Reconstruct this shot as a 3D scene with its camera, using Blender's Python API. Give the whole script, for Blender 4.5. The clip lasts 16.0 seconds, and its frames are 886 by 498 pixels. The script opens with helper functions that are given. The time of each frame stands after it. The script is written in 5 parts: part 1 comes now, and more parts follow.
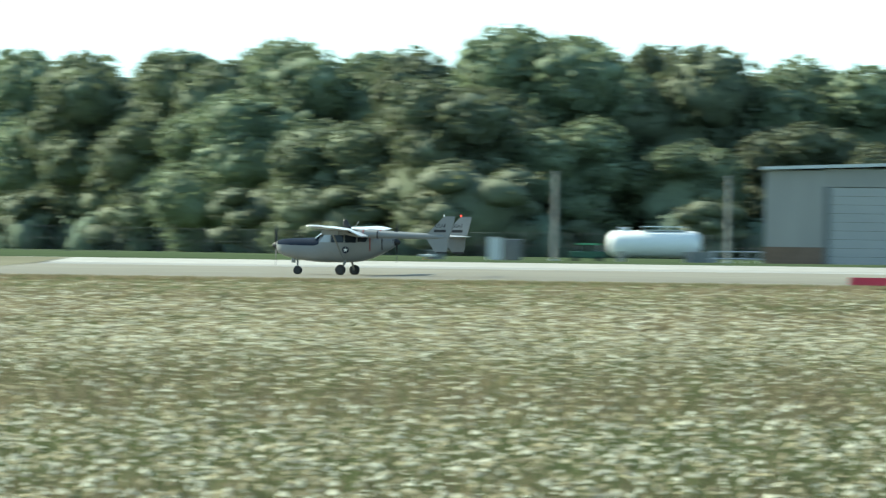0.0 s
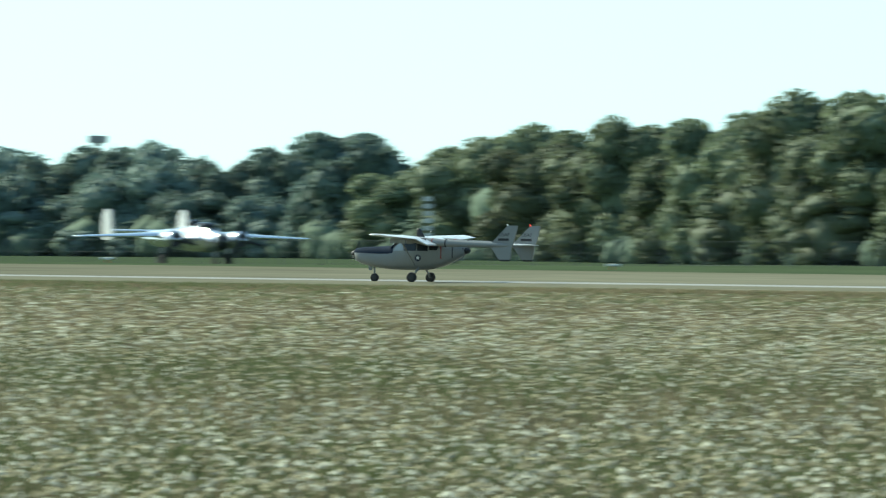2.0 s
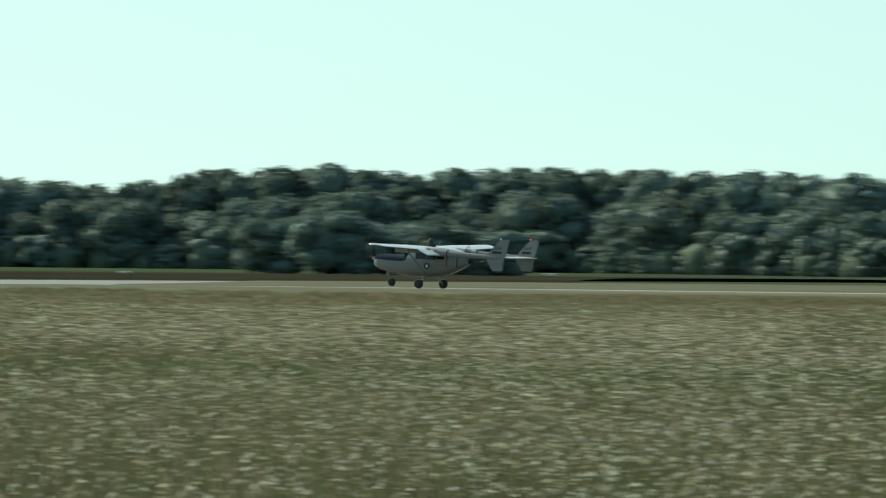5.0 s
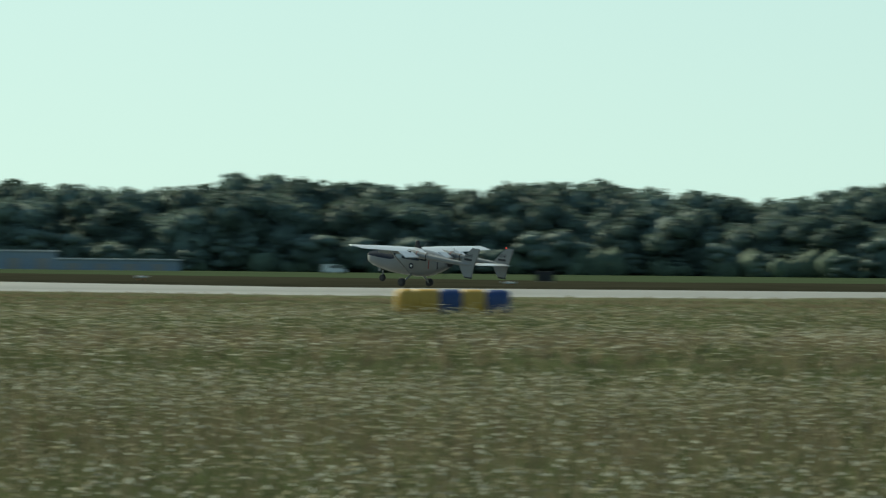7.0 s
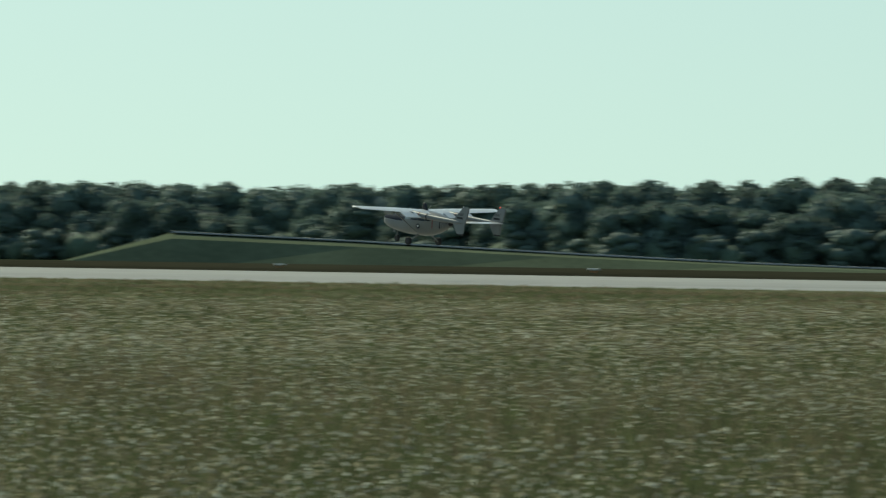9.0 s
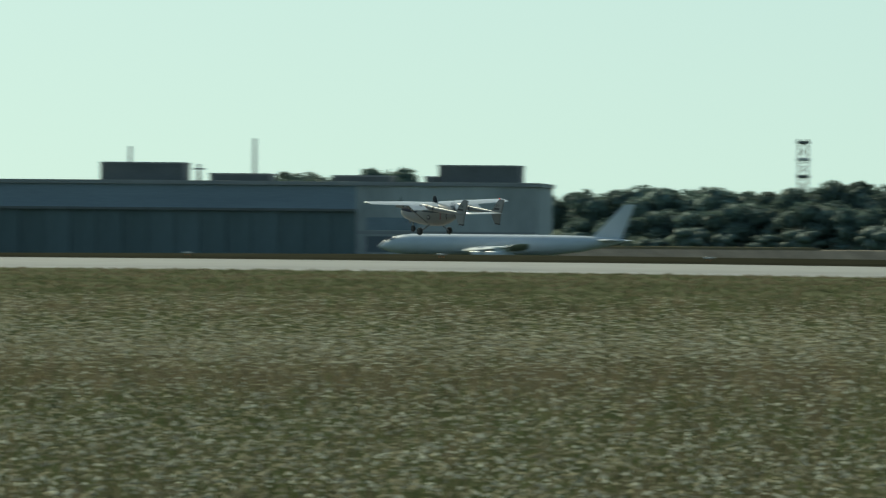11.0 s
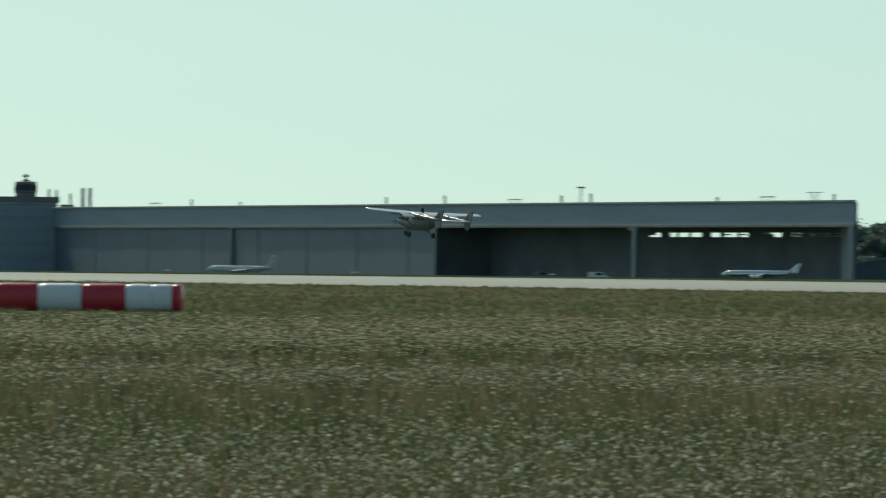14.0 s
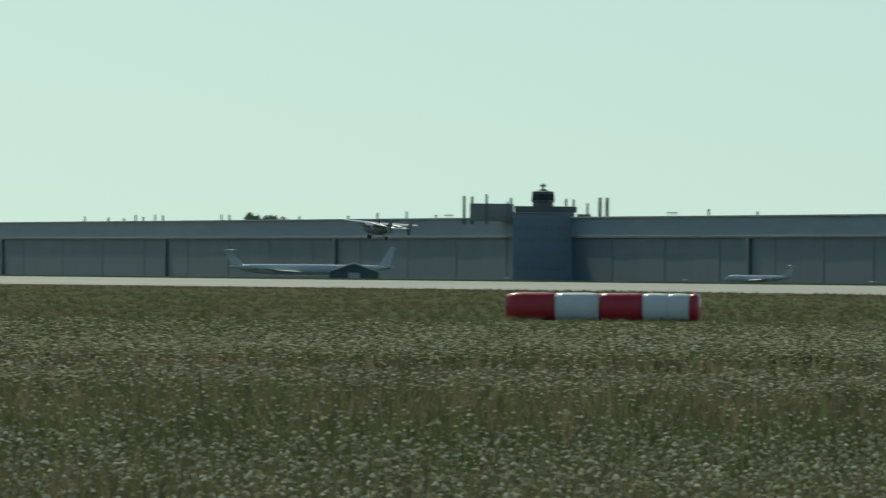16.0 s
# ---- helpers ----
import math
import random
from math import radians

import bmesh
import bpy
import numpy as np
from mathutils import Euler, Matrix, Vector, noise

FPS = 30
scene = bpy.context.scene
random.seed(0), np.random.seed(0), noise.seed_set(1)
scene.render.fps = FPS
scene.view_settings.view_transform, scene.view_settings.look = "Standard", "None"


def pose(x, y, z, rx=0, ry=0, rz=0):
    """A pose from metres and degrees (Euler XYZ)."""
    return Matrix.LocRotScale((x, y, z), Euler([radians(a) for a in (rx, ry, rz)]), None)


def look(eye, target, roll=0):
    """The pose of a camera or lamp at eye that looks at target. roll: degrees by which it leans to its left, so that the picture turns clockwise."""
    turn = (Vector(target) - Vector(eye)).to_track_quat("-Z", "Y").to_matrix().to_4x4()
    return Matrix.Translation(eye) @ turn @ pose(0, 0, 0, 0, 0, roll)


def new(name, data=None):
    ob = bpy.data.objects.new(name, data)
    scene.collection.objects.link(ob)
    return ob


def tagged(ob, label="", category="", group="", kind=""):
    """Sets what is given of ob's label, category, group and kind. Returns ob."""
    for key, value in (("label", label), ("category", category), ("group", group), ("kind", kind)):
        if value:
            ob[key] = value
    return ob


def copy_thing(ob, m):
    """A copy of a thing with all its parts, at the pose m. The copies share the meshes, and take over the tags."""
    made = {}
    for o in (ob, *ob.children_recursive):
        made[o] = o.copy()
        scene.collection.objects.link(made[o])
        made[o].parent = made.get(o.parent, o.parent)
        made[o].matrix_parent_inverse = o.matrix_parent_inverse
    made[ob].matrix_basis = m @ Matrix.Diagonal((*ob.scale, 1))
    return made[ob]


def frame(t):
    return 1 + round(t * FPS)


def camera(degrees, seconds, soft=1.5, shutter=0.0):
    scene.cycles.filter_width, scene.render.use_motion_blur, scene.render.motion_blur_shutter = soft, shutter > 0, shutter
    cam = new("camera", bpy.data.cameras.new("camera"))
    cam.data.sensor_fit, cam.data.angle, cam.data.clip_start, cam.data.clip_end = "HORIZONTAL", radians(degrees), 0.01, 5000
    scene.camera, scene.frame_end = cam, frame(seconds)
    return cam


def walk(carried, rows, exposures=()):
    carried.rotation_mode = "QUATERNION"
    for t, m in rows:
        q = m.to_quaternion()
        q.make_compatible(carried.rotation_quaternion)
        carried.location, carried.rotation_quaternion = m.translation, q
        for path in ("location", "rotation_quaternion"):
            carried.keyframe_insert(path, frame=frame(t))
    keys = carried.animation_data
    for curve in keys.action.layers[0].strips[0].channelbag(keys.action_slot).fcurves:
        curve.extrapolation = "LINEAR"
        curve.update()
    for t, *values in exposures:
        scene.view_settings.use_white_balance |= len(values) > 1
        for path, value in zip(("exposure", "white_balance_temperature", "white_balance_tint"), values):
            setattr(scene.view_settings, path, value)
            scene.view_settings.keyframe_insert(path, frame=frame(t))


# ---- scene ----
# A tripod at the edge of a flowering field, panning with a twin-boom aeroplane on its take-off run.
EYE_Z = 1.6

cam = camera(4.605, 16.0, soft=1.25, shutter=0.5)

# seconds, pan to the left, tilt up, lean to the left
PAN = [
    (0, 14.800, -0.0235, 0.75), (0.3, 15.814, -0.0147, 0.75), (0.6, 16.830, 0.0059, 0.75),
    (1, 18.188, 0.0382, 0.75), (1.5, 19.780, 0.0411, 0.75), (2, 21.288, 0.0147, 0.75),
    (2.5, 22.710, -0.0206, 0.75), (3, 24.158, 0.0029, 0.75), (3.2, 24.799, 0.0088, 0.75),
    (5.3, 31.807, 0.0646, 0.65), (5.5, 32.406, 0.0676, 0.65), (6, 33.902, 0.0690, 0.65),
    (6.5, 35.421, 0.0676, 0.65), (7, 36.993, 0.0646, 0.65), (7.5, 38.579, 0.0764, 0.65),
    (8, 40.042, 0.0323, 0.65), (8.2, 40.636, 0.0264, 0.65), (10.3, 46.345, -0.0029, 0.5),
    (10.5, 46.892, -0.0132, 0.5), (11, 48.129, -0.0176, 0.5), (11.5, 49.186, 0.0029, 0.5),
    (12, 50.276, 0.0367, 0.5), (12.5, 51.416, 0.0617, 0.5), (13, 52.609, 0.0735, 0.5),
    (13.5, 53.832, 0.0720, 0.5), (14, 54.669, 0.0793, 0.5), (14.5, 55.448, 0.0676, 0.5),
    (15, 56.197, 0.0646, 0.5), (15.5, 56.829, 0.0940, 0.5), (16, 57.358, 0.1058, 0.5),
]
walk(cam, [(t, pose(0, 0, EYE_Z, 90 + p, 0, y) @ pose(0, 0, 0, 0, 0, r)) for t, y, p, r in PAN],
     exposures=[(0, 1.2, 6720, -10), (2, 0.78, 6560, -12), (3.2, 0.44, 6720, -12), (5.5, 0.13, 7200, -11), (7, -0.1, 7250, -11), (11, -0.34, 7200, -11), (13.5, -0.44, 7100, -11), (16, -0.6, 6950, -11)])

# ---- daylight ----
SUN_AZ, SUN_EL = 77.0, 40.0   # degrees to the left of straight ahead, degrees up
world = bpy.data.worlds.new("sky")
scene.world = world
world.use_nodes = True
wt = world.node_tree
sky = wt.nodes.new("ShaderNodeTexSky")
sky.sky_type, sky.sun_disc = "NISHITA", False
sky.sun_elevation, sky.sun_rotation = radians(SUN_EL), radians(360 - SUN_AZ)
sky.air_density, sky.dust_density, sky.ozone_density = 1.45, 0.7, 2.4
lift, coord = wt.nodes.new("ShaderNodeVectorMath"), wt.nodes.new("ShaderNodeTexCoord")
lift.inputs[1].default_value = (0, 0, 0.15)   # samples the sky higher up, so the horizon shows a bluer tone
wt.links.new(coord.outputs["Generated"], lift.inputs[0])
wt.links.new(lift.outputs[0], sky.inputs["Vector"])
wt.links.new(sky.outputs[0], wt.nodes["Background"].inputs[0])
wt.nodes["Background"].inputs[1].default_value = 0.13
sun_data = bpy.data.lights.new("sun", "SUN")
sun_data.energy, sun_data.angle, sun_data.color = 4.2, radians(0.6), (1.0, 0.94, 0.84)
sun = new("sun", sun_data)
sun.matrix_world = look((-math.sin(radians(SUN_AZ)) * 300, math.cos(radians(SUN_AZ)) * 300, 300 * math.tan(radians(SUN_EL))), (0, 0, 0))


# ---- materials ----
def mat(name, color, rough=0.7, metal=0.0, vary=0.25, scale=2.0, fine=25.0, bump=0.2, spread=0.0, stretch=(1, 1, 1), glow=0.0, dist=0.02, through_light=0.0, island=0.0, spec=0.5):
    """A surface of one base colour with stains at one scale, grain at another and fine relief."""
    m = bpy.data.materials.new(name)
    m.use_nodes = True
    n, l = m.node_tree.nodes, m.node_tree.links
    b = n["Principled BSDF"]
    b.inputs["Roughness"].default_value, b.inputs["Metallic"].default_value = rough, metal
    b.inputs["Specular IOR Level"].default_value = spec
    tc, mp = n.new("ShaderNodeTexCoord"), n.new("ShaderNodeMapping")
    mp.inputs["Scale"].default_value = stretch
    l.new(tc.outputs["Object"], mp.inputs["Vector"])
    big, small = n.new("ShaderNodeTexNoise"), n.new("ShaderNodeTexNoise")
    big.inputs["Scale"].default_value, small.inputs["Scale"].default_value = scale, fine
    big.inputs["Detail"].default_value = small.inputs["Detail"].default_value = 5
    l.new(mp.outputs[0], big.inputs["Vector"]), l.new(mp.outputs[0], small.inputs["Vector"])
    mix = n.new("ShaderNodeMath")
    mix.operation = "MULTIPLY_ADD"
    mix.inputs[1].default_value = 0.6
    half = n.new("ShaderNodeMath")
    half.operation = "MULTIPLY"
    half.inputs[1].default_value = 0.4
    l.new(small.outputs["Fac"], half.inputs[0])
    l.new(big.outputs["Fac"], mix.inputs[0]), l.new(half.outputs[0], mix.inputs[2])
    ramp = n.new("ShaderNodeValToRGB")
    dark = [max(0.0, c * (1 - vary)) for c in color]
    light = [min(1.0, c * (1 + vary)) for c in color]
    ramp.color_ramp.elements[0].position, ramp.color_ramp.elements[1].position = 0.3, 0.7
    ramp.color_ramp.elements[0].color, ramp.color_ramp.elements[1].color = (*dark, 1), (*light, 1)
    l.new(mix.outputs[0], ramp.inputs[0])
    out = ramp.outputs[0]
    if spread:
        oi, hsv, sub = n.new("ShaderNodeObjectInfo"), n.new("ShaderNodeHueSaturation"), n.new("ShaderNodeMapRange")
        hue = n.new("ShaderNodeMapRange")
        hue.inputs["To Min"].default_value, hue.inputs["To Max"].default_value = 0.5 - spread * 0.07, 0.5 + spread * 0.05
        sub.inputs["To Min"].default_value, sub.inputs["To Max"].default_value = 1 - spread, 1 + spread
        l.new(oi.outputs["Random"], sub.inputs["Value"]), l.new(sub.outputs[0], hsv.inputs["Value"])
        l.new(oi.outputs["Random"], hue.inputs["Value"]), l.new(hue.outputs[0], hsv.inputs["Hue"])
        l.new(out, hsv.inputs["Color"])
        out = hsv.outputs[0]
    if island:
        geo, rng_, hs2 = n.new("ShaderNodeNewGeometry"), n.new("ShaderNodeMapRange"), n.new("ShaderNodeHueSaturation")
        rng_.inputs["To Min"].default_value, rng_.inputs["To Max"].default_value = 1 - island, 1 + island * .4
        l.new(geo.outputs["Random Per Island"], rng_.inputs["Value"]), l.new(rng_.outputs[0], hs2.inputs["Value"])
        l.new(out, hs2.inputs["Color"])
        out = hs2.outputs[0]
    l.new(out, b.inputs["Base Color"])
    if bump:
        bp = n.new("ShaderNodeBump")
        bp.inputs["Strength"].default_value, bp.inputs["Distance"].default_value = bump, dist
        l.new(small.outputs["Fac"], bp.inputs["Height"]), l.new(bp.outputs[0], b.inputs["Normal"])
    if through_light:
        tr, ms = n.new("ShaderNodeBsdfTranslucent"), n.new("ShaderNodeMixShader")
        ms.inputs[0].default_value = through_light
        l.new(out, tr.inputs["Color"]), l.new(b.outputs[0], ms.inputs[1]), l.new(tr.outputs[0], ms.inputs[2])
        l.new(ms.outputs[0], n["Material Output"].inputs["Surface"])
    if glow:
        b.inputs["Emission Color"].default_value, b.inputs["Emission Strength"].default_value = (*color, 1), glow
    return m


def glass(name, tint=(0.012, 0.016, 0.02)):
    m = mat(name, tint, 0.12, 0.0, 0.1, bump=0)
    m.node_tree.nodes["Principled BSDF"].inputs["Specular IOR Level"].default_value = 0.35
    return m


M_FIELD = mat("field_soil_and_grass", (0.12, 0.123, 0.072), 0.95, vary=0.4, scale=0.05, fine=1.5, bump=0.0, dist=0.1, spec=0)
M_RUNWAY = mat("worn_concrete", (0.24, 0.23, 0.205), 0.6, vary=0.35, scale=0.03, fine=1.0, bump=0.1, stretch=(0.15, 1, 1), spec=0.28)
M_TAXI = mat("pale_taxiway_concrete", (0.32, 0.31, 0.285), 0.8, vary=0.2, scale=0.05, fine=1.0, spec=0.1)
M_BARK = mat("bark", (0.09, 0.07, 0.05), 0.9, vary=0.3, scale=2, fine=12, bump=0.6)
M_LEAF = mat("broad_leaves", (0.138, 0.166, 0.098), 0.7, vary=0.3, scale=0.25, fine=2.2, bump=0.2, dist=0.3, spread=0.26, through_light=0.4, island=0.2, spec=0.3)
M_BODY = mat("dense_broad_leaves", (0.13, 0.158, 0.098), 0.75, vary=0.35, scale=0.3, fine=1.6, bump=0.3, dist=0.3, spread=0.26, spec=0.3)
# haze over the far trees is put into these paler, bluer leaf colours
M_FARLEAF = mat("hazed_broad_leaves", (0.135, 0.185, 0.155), 0.7, vary=0.3, scale=0.25, fine=2.2, bump=0.2, dist=0.3, spread=0.22, through_light=0.4, island=0.15, spec=0.3)
M_FARBODY = mat("hazed_dense_leaves", (0.135, 0.185, 0.158), 0.75, vary=0.35, scale=0.3, fine=1.6, bump=0.25, dist=0.3, spread=0.22, spec=0.3)
M_WOODS = mat("far_leaves", (0.135, 0.18, 0.125), 0.8, vary=0.3, scale=0.12, fine=1.0, bump=0.3, dist=0.3, through_light=0.15, island=0.2, spec=0.2)
M_UMBEL = mat("white_umbels", (0.52, 0.51, 0.4), 0.85, vary=0.18, scale=3, fine=60, bump=0, through_light=0.3, island=0.6, spec=0)
M_UMBEL2 = mat("faded_umbels", (0.36, 0.325, 0.21), 0.85, vary=0.25, scale=3, fine=60, bump=0, through_light=0.3, island=0.5, spec=0)
M_STEM = mat("green_stems", (0.148, 0.165, 0.08), 0.8, vary=0.4, scale=0.6, fine=9, bump=0, through_light=0.4, island=0.45, spec=0.05)
M_DRY = mat("dry_grass", (0.26, 0.215, 0.135), 0.85, vary=0.4, scale=0.5, fine=8, bump=0, through_light=0.35, island=0.5, spec=0.05)
M_VERGE = mat("mown_verge", (0.058, 0.078, 0.043), 0.95, vary=0.3, scale=0.03, fine=1.0, bump=0.05, dist=0.1, stretch=(.3, 1, 1), spec=0)
M_SOIL = mat("dark_bare_verge", (0.038, 0.037, 0.025), 0.95, vary=0.35, scale=0.05, fine=1.2, bump=0.0, dist=0.1, stretch=(.25, 1, 1), spec=0)
# one grey aeroplane: shade is put into the body colour, sun glare into the wing
M_PLANE = mat("shaded_grey_paint", (0.2, 0.205, 0.2), 0.35, vary=0.1, scale=1.2, fine=30, bump=0.015, spec=0.5)
M_WING = mat("sunlit_grey_wing_paint", (0.60, 0.61, 0.61), 0.28, vary=0.1, scale=1.2, fine=30, bump=0.015, spec=0.7)
M_NAVY = mat("dark_antiglare_paint", (0.016, 0.024, 0.04), 0.8, vary=0.2, spec=0.05)
M_BLACK = mat("matt_black", (0.015, 0.015, 0.016), 0.6, vary=0.3)
M_RUBBER = mat("tyre_rubber", (0.02, 0.02, 0.02), 0.8, vary=0.3)
M_STEEL = mat("dull_steel", (0.45, 0.45, 0.46), 0.35, 0.9, vary=0.15)
M_RED = mat("red_warning_paint", (0.22, 0.03, 0.02), 0.5, vary=0.2)
M_WHITE = mat("white_paint", (0.78, 0.78, 0.76), 0.4, vary=0.06, scale=0.6, fine=10, bump=0.03)
M_GLASS = glass("dark_cabin_glass")
# reflected sky is put into the pale base colour of the front glass
M_SCREEN = mat("sky_pale_windscreen", (0.30, 0.34, 0.36), 0.15, vary=0.1, bump=0, spec=0.9)
M_BEACON = mat("red_beacon", (0.9, 0.06, 0.04), 0.3, vary=0.05, bump=0, glow=1.0)
M_GLINT = mat("landing_lamp", (1.0, 0.96, 0.85), 0.3, vary=0.0, bump=0, glow=6)


# ---- small builders ----
def polar(deg, r, z=0.0):
    """A place r metres from the tripod, deg degrees to the left of straight ahead."""
    return Vector((-math.sin(radians(deg)) * r, math.cos(radians(deg)) * r, z))


def part(name, bm, material, parent=None, label="", smooth=False):
    me = bpy.data.meshes.new(name)
    bmesh.ops.recalc_face_normals(bm, faces=bm.faces)
    bm.to_mesh(me)
    bm.free()
    for m in (material if isinstance(material, (list, tuple)) else [material]):
        me.materials.append(m)
    if smooth:
        me.shade_smooth()
    ob = new(name, me)
    ob.parent = parent
    if label:
        ob["label"] = label
    return ob


def thing(name, place, deg, label, category, group="", kind=""):
    """An empty at the base of a thing, turned deg degrees about the vertical."""
    ob = new(name)
    ob.matrix_world = pose(*place, 0, 0, deg)
    ob.empty_display_size = 0.3
    return tagged(ob, label, category, group, kind)


def box(bm, x0, x1, y0, y1, z0, z1, bevel=0.0, m=Matrix()):
    vs = [bm.verts.new(m @ Vector(p)) for p in ((x0, y0, z0), (x1, y0, z0), (x1, y1, z0), (x0, y1, z0), (x0, y0, z1), (x1, y0, z1), (x1, y1, z1), (x0, y1, z1))]
    fs = [bm.faces.new([vs[i] for i in q]) for q in ((0, 3, 2, 1), (4, 5, 6, 7), (0, 1, 5, 4), (1, 2, 6, 5), (2, 3, 7, 6), (3, 0, 4, 7))]
    if bevel:
        es = list({e for f in fs for e in f.edges})
        bmesh.ops.bevel(bm, geom=es, offset=bevel, segments=2, affect="EDGES", profile=0.6)
    return bm


def slab(*a, **k):
    return box(bmesh.new(), *a, **k)


def loft(bm, rings, cap=True):
    """A skin over closed rings of equal count."""
    rows = [[bm.verts.new(p) for p in ring] for ring in rings]
    n = len(rows[0])
    for a, b in zip(rows, rows[1:]):
        for i in range(n):
            bm.faces.new((a[i], a[(i + 1) % n], b[(i + 1) % n], b[i]))
    if cap:
        bm.faces.new(rows[0][::-1]), bm.faces.new(rows[-1])
    return bm


def ring_x(x, cy, cz, ry, rz, n=20, power=2.0):
    """A rounded section across the x axis; a power above 2 makes it boxier."""
    pts = []
    for i in range(n):
        a = 2 * math.pi * i / n
        c, s = math.cos(a), math.sin(a)
        pts.append(Vector((x, cy + ry * math.copysign(abs(c) ** (2 / power), c), cz + rz * math.copysign(abs(s) ** (2 / power), s))))
    return pts


def tube(bm, a, b, r0, r1=None, n=8):
    a, b = Vector(a), Vector(b)
    r1 = r0 if r1 is None else r1
    q = (b - a).to_track_quat("Z", "Y")
    ring = lambda p, r: [p + q @ Vector((r * math.cos(2 * math.pi * i / n), r * math.sin(2 * math.pi * i / n), 0)) for i in range(n)]
    return loft(bm, [ring(a, r0), ring(b, r1)])


def lathe_y(bm, profile, n=20, cx=0.0, cz=0.0):
    """A wheel-like turned shape round the y axis; profile is (y, radius)."""
    return loft(bm, [[Vector((cx + r * math.cos(2 * math.pi * i / n), y, cz + r * math.sin(2 * math.pi * i / n))) for i in range(n)] for y, r in profile])


# ---- ground ----
RUN0, RUN1 = 454.0, 516.0


def ground_z(x, y):
    """Field level, a runway whose far side rises, and land that dips or rises beyond it; heights are set by bearing to
    fit the camera's view.
    """
    a = math.degrees(math.atan2(-x, max(y, 1.0)))
    near = float(np.interp(a, [30, 34, 37, 41, 46, 49, 51.4, 54, 57, 60], [0, 0, -.25, -.25, -.05, 0, -.1, .02, .1, .14]))
    if y <= RUN0:
        k = min(1.0, max(0.0, (y - 310) / 130))
        return near * k * k * (3 - 2 * k)
    edge = float(np.interp(a, [13, 23, 31, 37, 40, 46, 48, 51.4, 54, 60], [.72, .7, .38, -.1, .1, .4, .52, .42, .52, .6]))
    if y <= RUN1:
        return near + (edge - near) * ((y - RUN0) / (RUN1 - RUN0)) ** 5
    far = float(np.interp(a, [-20, 16, 18.5, 22, 30, 44, 48, 52.3, 53, 70], [0.4, 0.4, 0.8, 0.2, -1.1, -1.2, -0.9, -0.9, -1.7, -1.7]))
    k = min(1.0, max(0.0, (y - 545) / 120))
    return edge + (far - edge) * k * k * (3 - 2 * k)


def sheet(name, xs, ys, lift, material, label, category, kind="structure"):
    bm = bmesh.new()
    rows = [(y, lift) for y in ys]
    if lift:   # the edge slopes into the ground
        rows = [(ys[0] - 0.6, -0.04)] + rows
    vs = [[bm.verts.new((x, y, ground_z(x, y) + up)) for x in xs] for y, up in rows]
    ys = [y for y, up in rows]
    for j in range(len(ys) - 1):
        for i in range(len(xs) - 1):
            bm.faces.new((vs[j][i], vs[j][i + 1], vs[j + 1][i + 1], vs[j + 1][i]))
    return tagged(part(name, bm, material), label, category, kind=kind)


XS = [-4900, -4000, -3400] + list(range(-3000, 1001, 50)) + [1500, 2500, 4900]
YS = [-4900, -2000, -500, -100, 0, 100, 200, 300, 330, 360, 400, 440, 454, 470, 480, 490, 495, 500, 505, 508, 512, 516, 530, 545, 565, 585, 605, 625, 645, 665, 700, 800, 1000, 1400, 1800, 2400, 3200, 4900]
sheet("ground", XS, YS, 0.0, M_FIELD, "flat airfield meadow of dry and green grass", "ground")
sheet("runway", list(range(-2200, 801, 50)), [454, 470, 480, 490, 495, 500, 505, 508, 512, 516], 0.03, M_RUNWAY, "long pale concrete runway beyond the meadow", "runway")
sheet("verge", list(range(-3000, 801, 50)), [516.5, 523, 530, 545, 565, 585, 605, 625, 645, 665, 700, 800, 1000, 1400, 1800, 2400, 3200], 0.12, M_VERGE, "broad strip of green grass beyond the runway", "grass")
verge = sheet("bare_verge", list(range(-650, -299, 50)), [516.5, 518, 521, 530, 545, 565, 585, 605, 625, 645, 665, 700], 0.2, M_SOIL, "strip of dark bare ground along the runway", "verge")
for v in verge.data.vertices:   # raised beside the concrete so the dark band looks tall enough from the camera
    v.co.z += 0.28 * max(0, min(1, (v.co.y - 516.5) / 5)) * (1 if v.co.y < 600 else 0.3) * (0.4 + 0.6 * min(1, (v.co.x + 650) / 60, (-300 - v.co.x) / 60))
M_OLD = mat("old_weedy_pavement", (0.15, 0.145, 0.105), 0.9, vary=0.35, scale=0.04, fine=0.8, bump=0.3, stretch=(.2, 1, 1), spec=0)
for strip in ([454, 462, 470, 480, 488, 495], [501, 505, 510, 515.5]):
    sheet("old_pavement", list(range(-320, -154, 15)), strip, 0.06, M_OLD, "weathered weedy pavement patch on the runway", "pavement")

M_TAN = mat("tan_worn_pavement", (0.175, 0.165, 0.135), 0.85, vary=0.3, scale=0.04, fine=0.9, bump=0.2, stretch=(.2, 1, 1), spec=0.08)
sheet("worn_pavement", list(range(-155, 101, 15)), [454, 462, 470, 480, 490, 495, 500, 505, 509], 0.05, M_TAN, "tan worn pavement along the near side of the runway", "pavement")
sheet("taxi_strip", list(range(-158, 101, 15)), [511.5, 513.5, 515.8], 0.05, M_TAXI, "bright concrete strip along the far side of the runway", "pavement")


